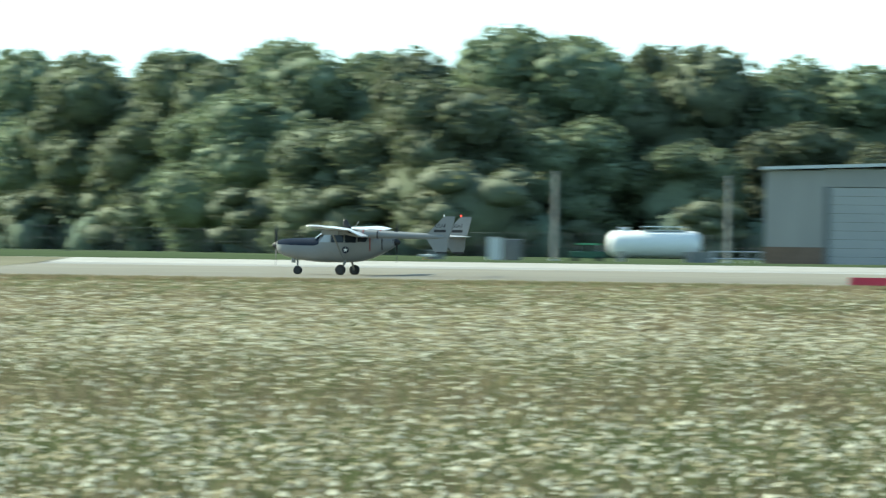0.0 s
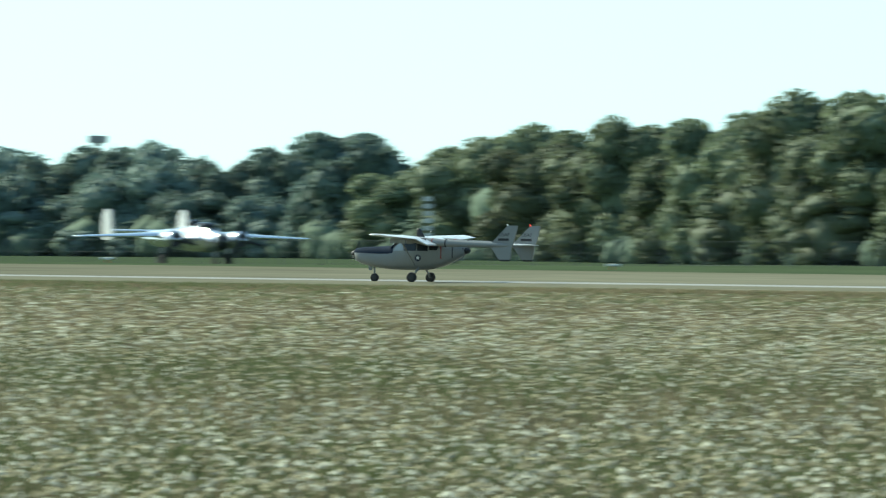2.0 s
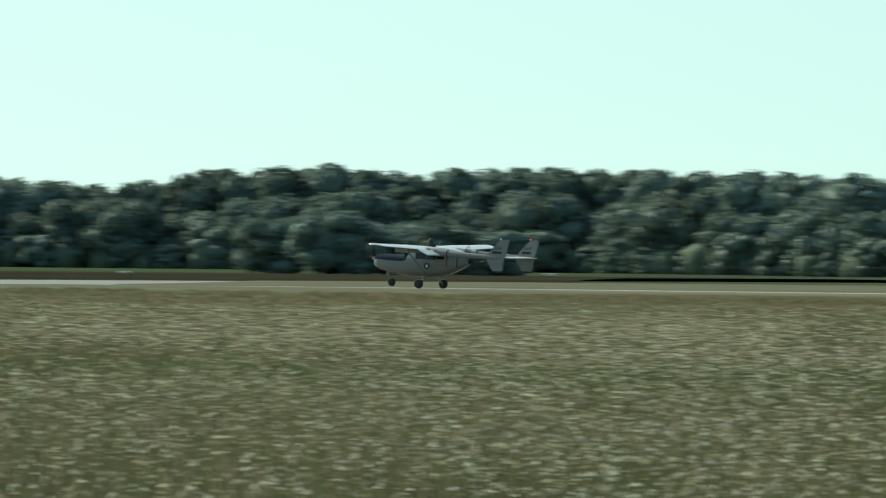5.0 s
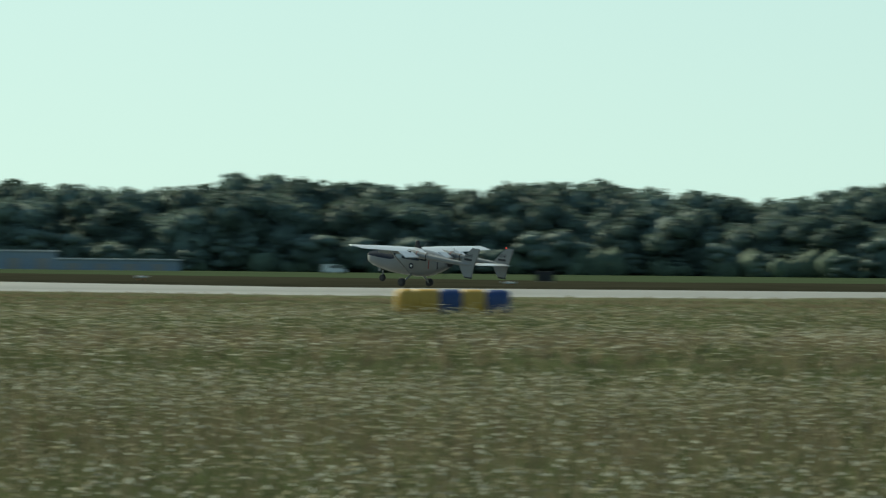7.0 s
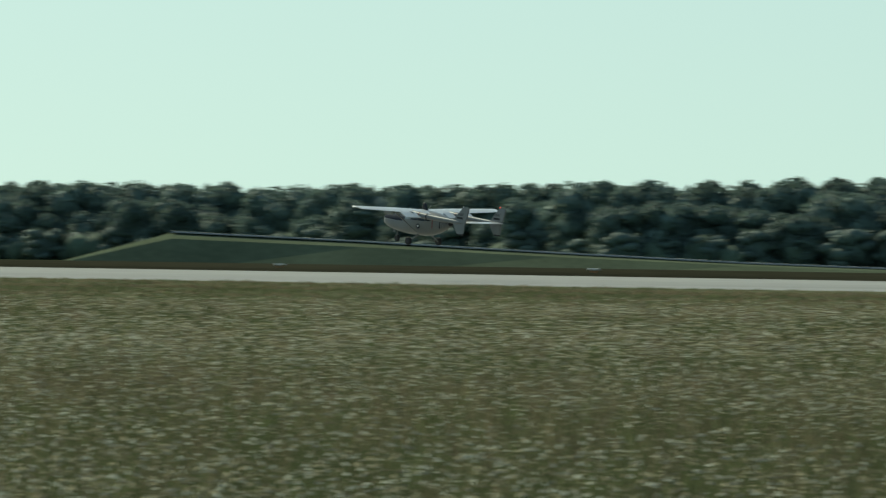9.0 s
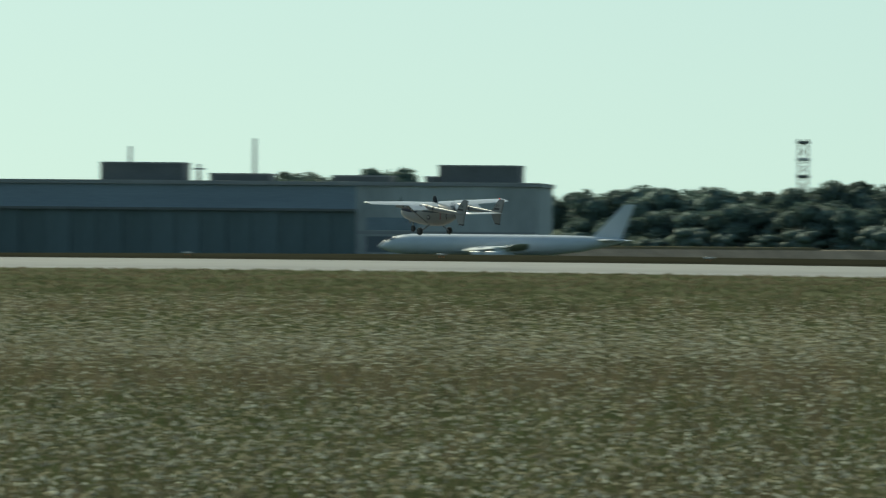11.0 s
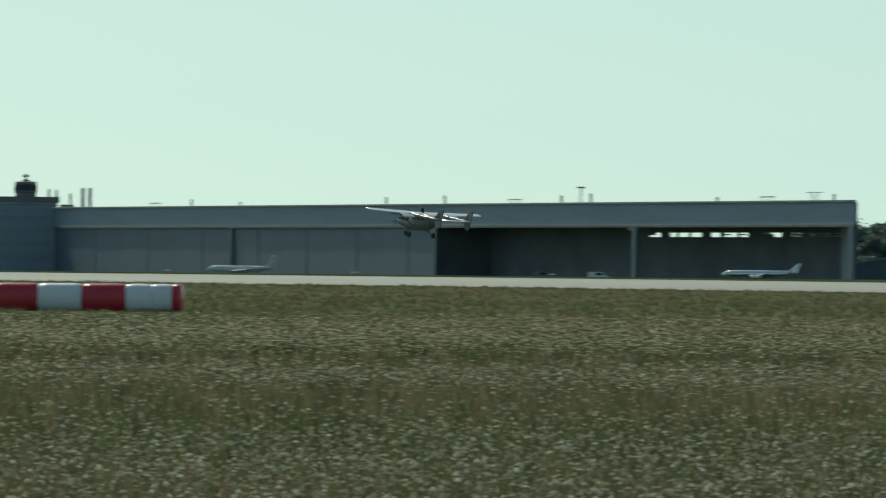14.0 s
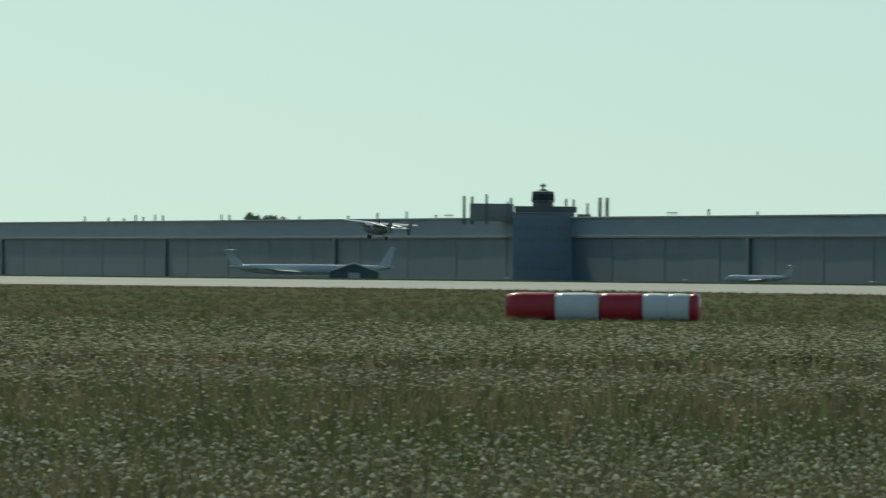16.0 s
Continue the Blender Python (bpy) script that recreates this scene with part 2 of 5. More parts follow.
# ---- the aeroplane that takes off ----
def wing_section(x_le, chord, y, z, thick, n=14):
    """An aerofoil across the span at y."""
    top, bot = [], []
    for i in range(n + 1):
        u = 0.5 - 0.5 * math.cos(math.pi * i / n)
        h = 5 * thick * (0.2969 * math.sqrt(u) - 0.126 * u - 0.3516 * u * u + 0.2843 * u ** 3 - 0.1015 * u ** 4)
        top.append(Vector((x_le - u * chord, y, z + chord * (h + 0.03 * math.sin(math.pi * u)))))
        bot.append(Vector((x_le - u * chord, y, z - chord * (h * 0.7 - 0.03 * math.sin(math.pi * u)))))
    return top + bot[-2:0:-1]


def word(name, text, size, m, parent, material, label=""):
    cu = bpy.data.curves.new(name, "FONT")
    cu.body, cu.size, cu.extrude, cu.align_x, cu.align_y = text, size, 0.002, "CENTER", "CENTER"
    tmp = new("tmp", cu)
    me = bpy.data.meshes.new_from_object(tmp.evaluated_get(bpy.context.evaluated_depsgraph_get()))
    bpy.data.objects.remove(tmp)
    me.materials.append(material)
    ob = new(name, me)
    ob.parent, ob.matrix_basis = parent, m
    if label:
        ob["label"] = label
    return ob


def twin_boom_aeroplane():
    """Nose along +x, left wing along +y, the main wheels' contact at the origin."""
    air = thing("aeroplane", (-135, 494, 0.2), 180, "light grey twin-boom push-pull propeller aeroplane with high wing", "aeroplane")
    # fuselage pod: x, half width, bottom, top
    secs = [(3.38, .22, 1.14, 1.52), (3.30, .40, 1.00, 1.60), (3.0, .50, .86, 1.66), (2.5, .54, .74, 1.69), (2.0, .56, .66, 1.71), (1.5, .58, .61, 1.74),
            (1.25, .60, .60, 1.84), (0.85, .61, .59, 2.08), (0.4, .61, .59, 2.14), (-0.2, .60, .60, 2.15), (-0.7, .57, .66, 2.14), (-1.2, .50, .80, 2.08),
            (-1.7, .41, 1.02, 1.98), (-2.1, .31, 1.24, 1.86), (-2.28, .22, 1.36, 1.76)]
    bm = loft(bmesh.new(), [ring_x(x, 0, (a + b) / 2, w, (b - a) / 2, 56, 2.7) for x, w, a, b in secs])
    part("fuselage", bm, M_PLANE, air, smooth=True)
    # dark panel on top of the nose, 4 mm proud
    def cap_strip(rows, name, mt, label, lift=0.008):
        bm = bmesh.new()
        grid = []
        for x, w, a, b in rows:
            r = ring_x(x, 0, (a + b) / 2, w + lift, (b - a) / 2 + lift, 56, 2.7)
            grid.append([bm.verts.new(p) for p in r[2:27]])
        for p, q in zip(grid, grid[1:]):
            for i in range(len(p) - 1):
                bm.faces.new((p[i], p[i + 1], q[i + 1], q[i]))
        return part(name, bm, mt, air, label, True)
    cap_strip(secs[1:7], "antiglare_panel", M_NAVY, "dark blue-black panel on top of the nose")
    # windscreen and side windows
    bm = bmesh.new()
    grid = [[bm.verts.new((x, y * k, z - .5 * (y * k) ** 2)) for y in (-.52, -.3, 0, .3, .52)] for x, z, k in ((1.46, 1.78, 1.0), (1.24, 1.97, 1.0), (1.04, 2.09, .98), (.88, 2.15, .94))]
    for p, q in zip(grid, grid[1:]):
        for i in range(4):
            bm.faces.new((p[i], p[i + 1], q[i + 1], q[i]))
    part("windscreen", bm, M_SCREEN, air, "curved windscreen with the sky's reflection put into its pale colour")
    for side in (1, -1):
        for x0, x1, z0, z1, sl in ((1.22, .70, 1.52, 1.88, .26), (.64, .05, 1.52, 1.92, 0), (-.02, -.55, 1.52, 1.92, 0), (-.62, -1.0, 1.56, 1.88, -.16)):
            bm = bmesh.new()
            wid = lambda x, z: side * (float(np.interp(-x, [-1.5, -.85, .2, .7, 1.2], [.585, .618, .612, .585, .515])) * float(np.interp(z, [1.5, 1.7, 1.92], [1.0, .985, .93])) + .012)
            pts = [(x0, z0), (x1, z0), (x1 - min(0, sl) * -1 if sl < 0 else x1, z1), (x0 - max(0, sl), z1)]
            f = bm.faces.new([bm.verts.new((x, wid(x, z), z)) for x, z in pts])
            ex = bmesh.ops.extrude_face_region(bm, geom=[f])
            bmesh.ops.translate(bm, vec=(0, -side * .02, 0), verts=[v for v in ex["geom"] if isinstance(v, bmesh.types.BMVert)])
            part("side_window", bm, M_SCREEN if x0 > 1 else M_GLASS, air)
    # wing in one piece, with tips
    rows = []
    for y, xl, ch, th in ((-5.82, .30, .75, .06), (-5.72, .46, 1.06, .10), (-3.0, .58, 1.38, .13), (-2.4, .60, 1.52, .14), (0, .60, 1.55, .14), (2.4, .60, 1.52, .14), (3.0, .58, 1.38, .13), (5.72, .46, 1.06, .10), (5.82, .30, .75, .06)):
        rows.append([Vector((p.x, p.y, p.z + (p.x - .2) * .06)) for p in wing_section(xl, ch, y, 2.05 + abs(y) * .034, th)])   # set nose up on the body
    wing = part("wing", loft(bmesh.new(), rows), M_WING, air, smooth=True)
    for side in (1, -1):
        bm = bmesh.new()
        tube(bm, (.08, side * .58, .80), (.12, side * 2.55, 2.08), .04, .035, 10)
        part("wing_strut", bm, M_PLANE, air)
        bm = loft(bmesh.new(), [ring_x(x, side * 1.52, z, r, r * 1.15, 14) for x, z, r in ((.1, 2.1, .05), (-.3, 2.03, .13), (-.9, 1.96, .17), (-2.0, 1.90, .15), (-3.5, 1.86, .12), (-4.7, 1.84, .10), (-5.2, 1.84, .05))])
        part("tail_boom", bm, M_PLANE, air, smooth=True)
        # fin with its ventral tip
        fin = bmesh.new()
        outline = [(-3.95, 1.86), (-4.25, 2.0), (-4.95, 2.72), (-5.05, 2.79), (-5.56, 2.79), (-5.42, 2.2), (-5.25, 1.75), (-5.2, 1.2), (-5.05, 1.08), (-4.72, 1.08), (-4.55, 1.18), (-4.2, 1.70)]
        f = fin.faces.new([fin.verts.new((x, side * 1.52 - .045, z)) for x, z in outline])
        ex = bmesh.ops.extrude_face_region(fin, geom=[f])
        bmesh.ops.translate(fin, vec=(0, .09, 0), verts=[v for v in ex["geom"] if isinstance(v, bmesh.types.BMVert)])
        bmesh.ops.bevel(fin, geom=list(fin.edges), offset=.03, segments=2, affect="EDGES")
        fo = part("fin", fin, M_PLANE, air)
        rud = bmesh.new()
        f = rud.faces.new([rud.verts.new((x, side * 1.52 - .05, z)) for x, z in ((-5.22, 2.74), (-5.53, 2.74), (-5.40, 2.2), (-5.24, 1.76), (-5.0, 1.76), (-5.08, 2.2))])
        ex = bmesh.ops.extrude_face_region(rud, geom=[f])
        bmesh.ops.translate(rud, vec=(0, .10, 0), verts=[v for v in ex["geom"] if isinstance(v, bmesh.types.BMVert)])
        part("rudder", rud, M_PLANE, air, "hinged rudder")
        part("ventral_tip", slab(-5.16, -4.66, side * 1.52 - .052, side * 1.52 + .052, 1.07, 1.15, .012), M_BLACK, air, "dark lower fin tip")
        for s2 in (1, -1):
            word("lettering", "USAF", .24, pose(-4.86, side * 1.52 + s2 * .048, 2.34, 90, 0, 180 if s2 > 0 else 0), fo, M_BLACK, "dark service letters on the fin")
            part("serial_bar", slab(-5.12, -4.55, side * 1.52 + s2 * .046, side * 1.52 + s2 * .050, 2.05, 2.17), M_BLACK, fo, "dark bar in place of a serial")
        bm = bmesh.new()
        tube(bm, (-5.02, side * 1.52, 2.78), (-5.02, side * 1.52, 2.86), .035, .025, 8)
        part("beacon", bm, M_BEACON if side < 0 else M_WHITE, air, "small red beacon lamp" if side < 0 else "small white lamp")
        # dark ring and red line on each boom
        for x, mt, w in ((-1.18, M_RED, .028), (-1.86, M_BLACK, .028)):
            part("warning_band", loft(bmesh.new(), [ring_x(x + d, side * 1.52, float(np.interp(-x, [.9, 2.0], [1.96, 1.90])), .175, .20, 14) for d in (-w, w)]), mt, air)
    tail = loft(bmesh.new(), [wing_section(-4.58, .86, y, 1.85, .09) for y in (-1.5, 0, 1.5)])
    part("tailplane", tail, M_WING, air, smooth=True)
    part("elevator", slab(-5.52, -5.40, -1.42, 1.42, 1.845, 1.875, .01), M_WING, air)
    for side in (1, -1):
        for x, z0, z1, mt in ((-1.20, 1.05, 1.95, M_RED), (-1.75, 1.10, 1.88, M_BLACK)):
            w = float(np.interp(-x, [.7, 1.2, 1.7, 2.1], [.57, .50, .41, .31]))
            part("warning_stripe", slab(x - .026, x + .026, side * (w - .06), side * (w + .008), z0 + .1, z1 - .1), mt, air)
        # star roundel
        bm = bmesh.new()
        bmesh.ops.create_circle(bm, cap_ends=True, radius=.16, segments=24, matrix=pose(-.06, side * .622, 1.18, 90, 0, 0))
        rd = part("roundel", bm, M_NAVY, air, "dark blue roundel")
        bm = bmesh.new()
        bm.faces.new([bm.verts.new((-.06 + r * math.sin(math.pi * i / 5), side * .627, 1.18 + r * math.cos(math.pi * i / 5))) for i, r in enumerate([.13, .05] * 5)])
        part("star", bm, M_WHITE, rd, "white five-pointed star")
        # flap hinges and under-wing pylons
        for y in (2.0, 3.0):
            part("wing_pylon", slab(-.35, .45, side * y - .04, side * y + .04, 1.86, 2.10, .02), M_PLANE, air)
        part("flap", slab(-.62, 0, side * 1.78 - 1.1, side * 1.78 + 1.1, -.03, .03, .015, pose(-.86, 0, 2.06, 0, -24, 0)), M_WING, air, "lowered wing flap")
        part("flap_track", slab(-1.0, -.55, side * 1.95 - .03, side * 1.95 + .03, 1.96, 2.12, .01), M_BLACK, air)
        # main gear leg and wheel
        bm = bmesh.new()
        tube(bm, (-.05, side * .50, .68), (0, side * 1.20, .24), .06, .045, 8)
        part("gear_leg", bm, M_PLANE, air)
    # intake on the roof, exhausts, aerials, lamps
    bm = loft(bmesh.new(), [ring_x(x, 0, z, w, h, 14, 3.2) for x, z, w, h in ((.22, 2.34, .09, .24), (.18, 2.35, .11, .26), (.06, 2.34, .11, .25), (-.06, 2.26, .08, .12), (-.16, 2.16, .05, .05))])
    part("air_scoop", bm, M_BLACK, air, "black air scoop on the roof", True)
    part("rear_grille", slab(-2.26, -1.95, -.24, .24, 1.50, 1.70, .02), M_BLACK, air, "dark cooling outlet")
    bm = bmesh.new()
    tube(bm, (-.3, .1, 2.14), (-.55, .1, 2.52), .012, .008, 6)
    part("aerial", bm, M_STEEL, air)
    # two glowing spots stand in for the sun's glint on the nose
    for y in (.26, -.26):
        bm = bmesh.new()
        bmesh.ops.create_uvsphere(bm, u_segments=10, v_segments=6, radius=.045, matrix=pose(3.30, y * .8, 1.40))
        part("landing_lamp", bm, M_GLINT, air, "glowing spot in the nose standing in for a sun glint")
    bm = bmesh.new()
    bmesh.ops.create_uvsphere(bm, u_segments=10, v_segments=6, radius=.05, matrix=pose(.2, 5.8, 2.25))
    part("wingtip_lamp", bm, M_WHITE, air)
    bm = bmesh.new()
    bmesh.ops.create_uvsphere(bm, u_segments=10, v_segments=6, radius=.05, matrix=pose(.2, -5.8, 2.25))
    part("wingtip_lamp", bm, M_RED, air)
    # nose gear
    bm = bmesh.new()
    tube(bm, (2.42, 0, .78), (2.40, 0, .24), .05, .04, 8)
    tube(bm, (2.40, -.10, .40), (2.40, .10, .40), .03, .03, 8)
    part("nose_leg", bm, M_PLANE, air)
    part("gear_door", slab(2.46, 2.66, .14, .155, .56, .78, .005), M_PLANE, air)
    # wheels and propellers turn
    wheels = []
    for nm, x, y, r, w in (("nose_wheel", 2.40, 0, .21, .14), ("main_wheel", 0, 1.25, .25, .18), ("main_wheel", 0, -1.25, .25, .18)):
        tyre = lathe_y(bmesh.new(), [(-w / 2, r * .62), (-w / 2, r * .86), (-w * .32, r * .97), (0, r), (w * .32, r * .97), (w / 2, r * .86), (w / 2, r * .62)], 22)
        wh = part(nm, tyre, M_RUBBER, air, "black rubber tyre", True)
        part("hub", lathe_y(bmesh.new(), [(-w * .53, r * .2), (-w * .53, r * .5), (-w * .4, r * .62), (w * .4, r * .62), (w * .53, r * .5), (w * .53, r * .2)], 14), M_PENT0, wh, "dull metal hub")
        wheels.append((wh, x, y, r))
    props = []
    for nm, x, s in (("front_propeller", 3.46, 1), ("rear_propeller", -2.36, -1)):
        bm = bmesh.new()
        for a in (0, math.pi):
            q = Matrix.Rotation(a, 4, "X")
            rings = []
            for rr, c, tw in ((.10, .05, 60), (.3, .075, 45), (.6, .075, 28), (.85, .06, 20), (.96, .03, 16)):
                t = radians(tw)
                rings.append([q @ Vector((c * math.sin(t) * u - .012 * v * math.cos(t), c * math.cos(t) * u + .012 * v * math.sin(t), rr)) for u, v in ((-1, 0), (0, 1), (1, 0), (0, -1))])
            loft(bm, rings)
        pr = part(nm, bm, M_BLACK, air, "black two-bladed propeller")
        bm = loft(bmesh.new(), [ring_x(d * s, 0, 0, r, r, 16) for d, r in ((-.10, .17), (0, .16), (.10, .11), (.17, .05), (.19, .01))])
        part("spinner", bm, M_BLACK, pr, "", True)
        props.append((pr, x))
    return air, wheels, props


M_PENT0 = mat("dull_hub_metal", (0.045, 0.045, 0.045), 0.5, 0.6)
AIR, AIR_WHEELS, AIR_PROPS = twin_boom_aeroplane()


# ---- trees ----
def crown_mesh(seed, height, width, tufts, plates, size, fine=3):
    """A full leafy body from the ground up: an uneven core, broad masses over it, small sprays and leaf plates on their skin."""
    rnd = random.Random(seed)
    verts, faces, kinds = [], [], []

    def lump(c, rx, rz, sub, rough, off):
        bm = bmesh.new()
        bmesh.ops.create_icosphere(bm, subdivisions=sub, radius=1)
        o = len(verts)
        for v in bm.verts:
            k = 0.9 + rough * noise.noise(v.co * 1.7 + off) + rough * 0.7 * noise.noise(v.co * 4.3 + off)
            verts.append(c + Vector((v.co.x * rx, v.co.y * rx, v.co.z * rz)) * k)
        faces.extend([o + v.index for v in f.verts] for f in bm.faces)
        kinds.extend([0] * len(bm.faces))
        bm.free()

    body = lambda u: width * 0.5 * math.sqrt(max(0.04, 1 - (abs(u - 0.42) / 0.60) ** 2.3))
    lump(Vector((0, 0, height * 0.42)), width * 0.36, height * 0.42, fine, 0.2, Vector((seed, 3, 1)))
    masses = []
    for k, u in enumerate((.14, .20, .26, .34, .42, .48, .55, .62, .68, .72, .75, .77)):
        a, cr = 2.4 * k + rnd.uniform(-.5, .5), width * rnd.uniform(0.17, 0.25)
        rr = max(0.0, body(u) - cr * rnd.uniform(.75, 1.0))
        c = Vector((rr * math.cos(a), rr * math.sin(a), height * u))
        masses.append((c, cr))
        lump(c, cr, cr * 0.95, fine, 0.26, Vector((k, seed, 0)))
    for k in range(tufts):   # small sprays on the skin of the masses
        c, cr = rnd.choice(masses)
        d = Vector((rnd.gauss(0, 1), rnd.gauss(0, 1), rnd.gauss(.2, 1))).normalized()
        r = width * rnd.uniform(.03, .07)
        lump(c + d * (cr * .92), r, r * rnd.uniform(.6, .9), 1, .5, Vector((k, seed, 5)))
    made = 0
    while made < plates:
        c, cr = rnd.choice(masses)
        d = Vector((rnd.gauss(0, 1), rnd.gauss(0, 1), rnd.gauss(0.2, 1))).normalized()
        p = c + d * cr * rnd.uniform(0.86, 1.2)
        if any((p - c2).length < r2 * .8 for c2, r2 in masses):
            made += .2
            continue
        s = rnd.uniform(size * .6, size * 1.5)
        n = (d + Vector((rnd.gauss(0, .9), rnd.gauss(0, .9), rnd.gauss(0, .9)))).normalized()
        q = n.to_track_quat("Z", "Y") @ Euler((0, 0, rnd.random() * 6.28)).to_quaternion()
        o = len(verts)
        verts.extend(p + q @ Vector(w) for w in ((-s, -s * .6, 0), (s * .9, -s * .5, .1 * s), (s * .7, s * .6, 0), (-s * .6, s * .7, .1 * s)))
        faces.append([o, o + 1, o + 2, o + 3])
        kinds.append(1)
        made += 1
    me = bpy.data.meshes.new("crown")
    me.from_pydata(verts, [], faces)
    me.shade_smooth()
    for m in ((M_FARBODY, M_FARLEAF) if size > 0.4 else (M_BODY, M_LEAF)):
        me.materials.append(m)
    me.polygons.foreach_set("material_index", kinds)
    return me


def tree(seed, height, width, far=False):
    rnd = random.Random(seed * 7 + 1)
    t = thing("tree", (0, 0, 0), 0, "tall broad-leaved tree with dense dark green crown", "tree", "trees along the airfield edge")
    bm = bmesh.new()
    tube(bm, (0, 0, -.3), (0, 0, height * .55), width * .035, width * .018, 8)
    for i in range(6):
        a = rnd.random() * 6.28
        z = height * rnd.uniform(.25, .5)
        tube(bm, (0, 0, z), (math.cos(a) * width * .3, math.sin(a) * width * .3, z + height * .25), width * .014, width * .006, 6)
    part("trunk", bm, M_BARK, t)
    cr = new("crown", crown_mesh(seed, height, width, *((40, 2600, 0.45, 2) if far else (90, 6000, 0.28))))
    cr.parent = t
    return t


# height of the wood's top edge, over four stretches of bearing
TOPS = ((12.4, 26.8, [17.7, 17.7, 18.4, 18.4, 19.0, 19.4, 20.4, 19.4, 18.5, 19.6, 20.0, 19.4, 19.7, 18.6, 18.5, 18.7, 18.8, 19.0, 17.6, 17.8, 18.2, 19.3, 17.8, 19.3, 19.6, 17.8, 17.7, 18.7, 18.0, 17.0, 13.1, 19.7, 18.3, 15.7, 14.4, 18.4, 14.8, 18.1, 15.1, 14.9, 15.9, 16.9, 16.7, 16.8, 16.6, 17.5, 18.0, 16.6, 16.6]),
        (30.1, 42.6, [21.8, 21.8, 21.2, 20.6, 21.2, 22.3, 21.1, 21.1, 18.1, 17.8, 18.3, 19.2, 22.3, 19.0, 17.0, 15.1, 20.1, 17.4, 17.0, 17.7, 19.1, 20.4, 20.2, 18.4, 19.1, 19.2, 19.5, 21.5, 18.4, 17.7, 18.1, 18.4, 19.4, 21.2, 22.2, 20.1, 19.7, 20.0, 18.6, 19.0, 17.8, 18.7, 17.6, 18.1]),
        (45.8, 47.7, [18.5, 18.5, 15.7, 17.2, 17.1, 15.7, 15.7]),
        (50.9, 52.7, [13.1, 13.1, 13.6, 13.8, 17.6, 14.1, 14.1]))
TOP_DEG = [b for a, z, hs in TOPS for b in np.linspace(a, z, len(hs))]
TOP_H = [h for a, z, hs in TOPS for h in hs]
WOOD_DEG = [11, 15, 18, 19.5, 20.8, 22, 24, 26, 30, 36, 42, 44, 47.6, 50.6, 53]
WOOD_DIST = [1000, 1000, 1120, 1250, 1450, 1750, 1800, 1900, 2300, 2400, 2400, 2600, 2700, 2900, 2900]


def tree_line():
    """A ragged wood edge that draws away from the runway."""
    rnd = random.Random(5)
    kinds = [tree(1, 18, 13), tree(2, 18, 12), tree(3, 18, 15), tree(4, 18, 13), tree(5, 18, 14)] + [tree(6, 18, 15, True), tree(7, 18, 13, True), tree(8, 18, 17, True), tree(9, 18, 14, True), tree(10, 18, 16, True)]
    tops = {k: max(v.co.z for c in kinds[k].children for v in c.data.vertices) for k in range(10)}
    used = set()
    for row, back in ((0, 0), (1, 16)):
        a = 11.2 + row * .2
        while a < 52.6:
            r = float(np.interp(a, WOOD_DEG, WOOD_DIST)) + back + rnd.uniform(-6, 6)
            h = float(np.interp(a, TOP_DEG, TOP_H)) * (rnd.uniform(.6, .9) if row == 0 else rnd.uniform(1.03, 1.08))
            step = rnd.uniform(8.4, 11.2) / r * 57.3
            gap = 21.3 < a < 21.46 or 47.6 < a < 50.7
            if not gap:
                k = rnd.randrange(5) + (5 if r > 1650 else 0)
                p = polar(a, r)
                s = h / tops[k]
                w = s * (rnd.uniform(1.0, 1.25) if row else rnd.uniform(1.15, 1.5))
                m = pose(p.x, p.y, ground_z(p.x, p.y) - .1, 0, 0, rnd.uniform(0, 360)) @ Matrix.Diagonal((w, w, s, 1))
                if k not in used:
                    used.add(k)
                    kinds[k].matrix_basis = m
                else:
                    src = kinds[k]
                    old = src.scale.copy()
                    src.scale = (1, 1, 1)
                    copy_thing(src, m)
                    src.scale = old
            a += step
    def plant(k, deg, r, h, wide):
        """One more tree, h metres high."""
        p, src = polar(deg, r), kinds[k]
        old, sc = src.scale.copy(), h / tops[k]
        src.scale = (1, 1, 1)
        copy_thing(src, pose(p.x, p.y, ground_z(p.x, p.y) - .1, 0, 0, 77 * k + 9 * deg) @ Matrix.Diagonal((sc * wide, sc * wide, sc, 1)))
        src.scale = old
    # a clump before the wood, and trees that look over the hangars
    for k, deg, r, h, wide in ((5, 31.75, 1720, 9.5, 1.5), (6, 31.45, 1700, 10.5, 1.6), (7, 31.15, 1715, 9.0, 1.7), (8, 30.85, 1705, 8.6, 1.6), (9, 30.6, 1725, 7.8, 1.6),
                               (5, 49.0, 2320, 17.6, 1.0), (6, 48.85, 2330, 18.2, 1.0), (7, 48.72, 2320, 17.4, .9), (8, 48.42, 2310, 19.2, .9), (9, 58.3, 3800, 22.8, .7), (5, 58.2, 3820, 21.4, .7),
                               (2, 14.17, 1018, 21.2, .52), (3, 14.38, 1020, 20.0, .5), (1, 13.78, 1018, 20.3, .4), (6, 21.85, 1775, 20.8, 1.1), (7, 22.85, 1790, 19.4, .9),
                               (8, 33.7, 2355, 23.3, 1.0), (5, 33.5, 2355, 22.4, 1.1), (9, 34.79, 2400, 21.3, .7), (5, 40.05, 2425, 23.2, 1.0), (6, 39.75, 2425, 22.2, 1.1)):
        plant(k, deg, r, h, wide)


tree_line()


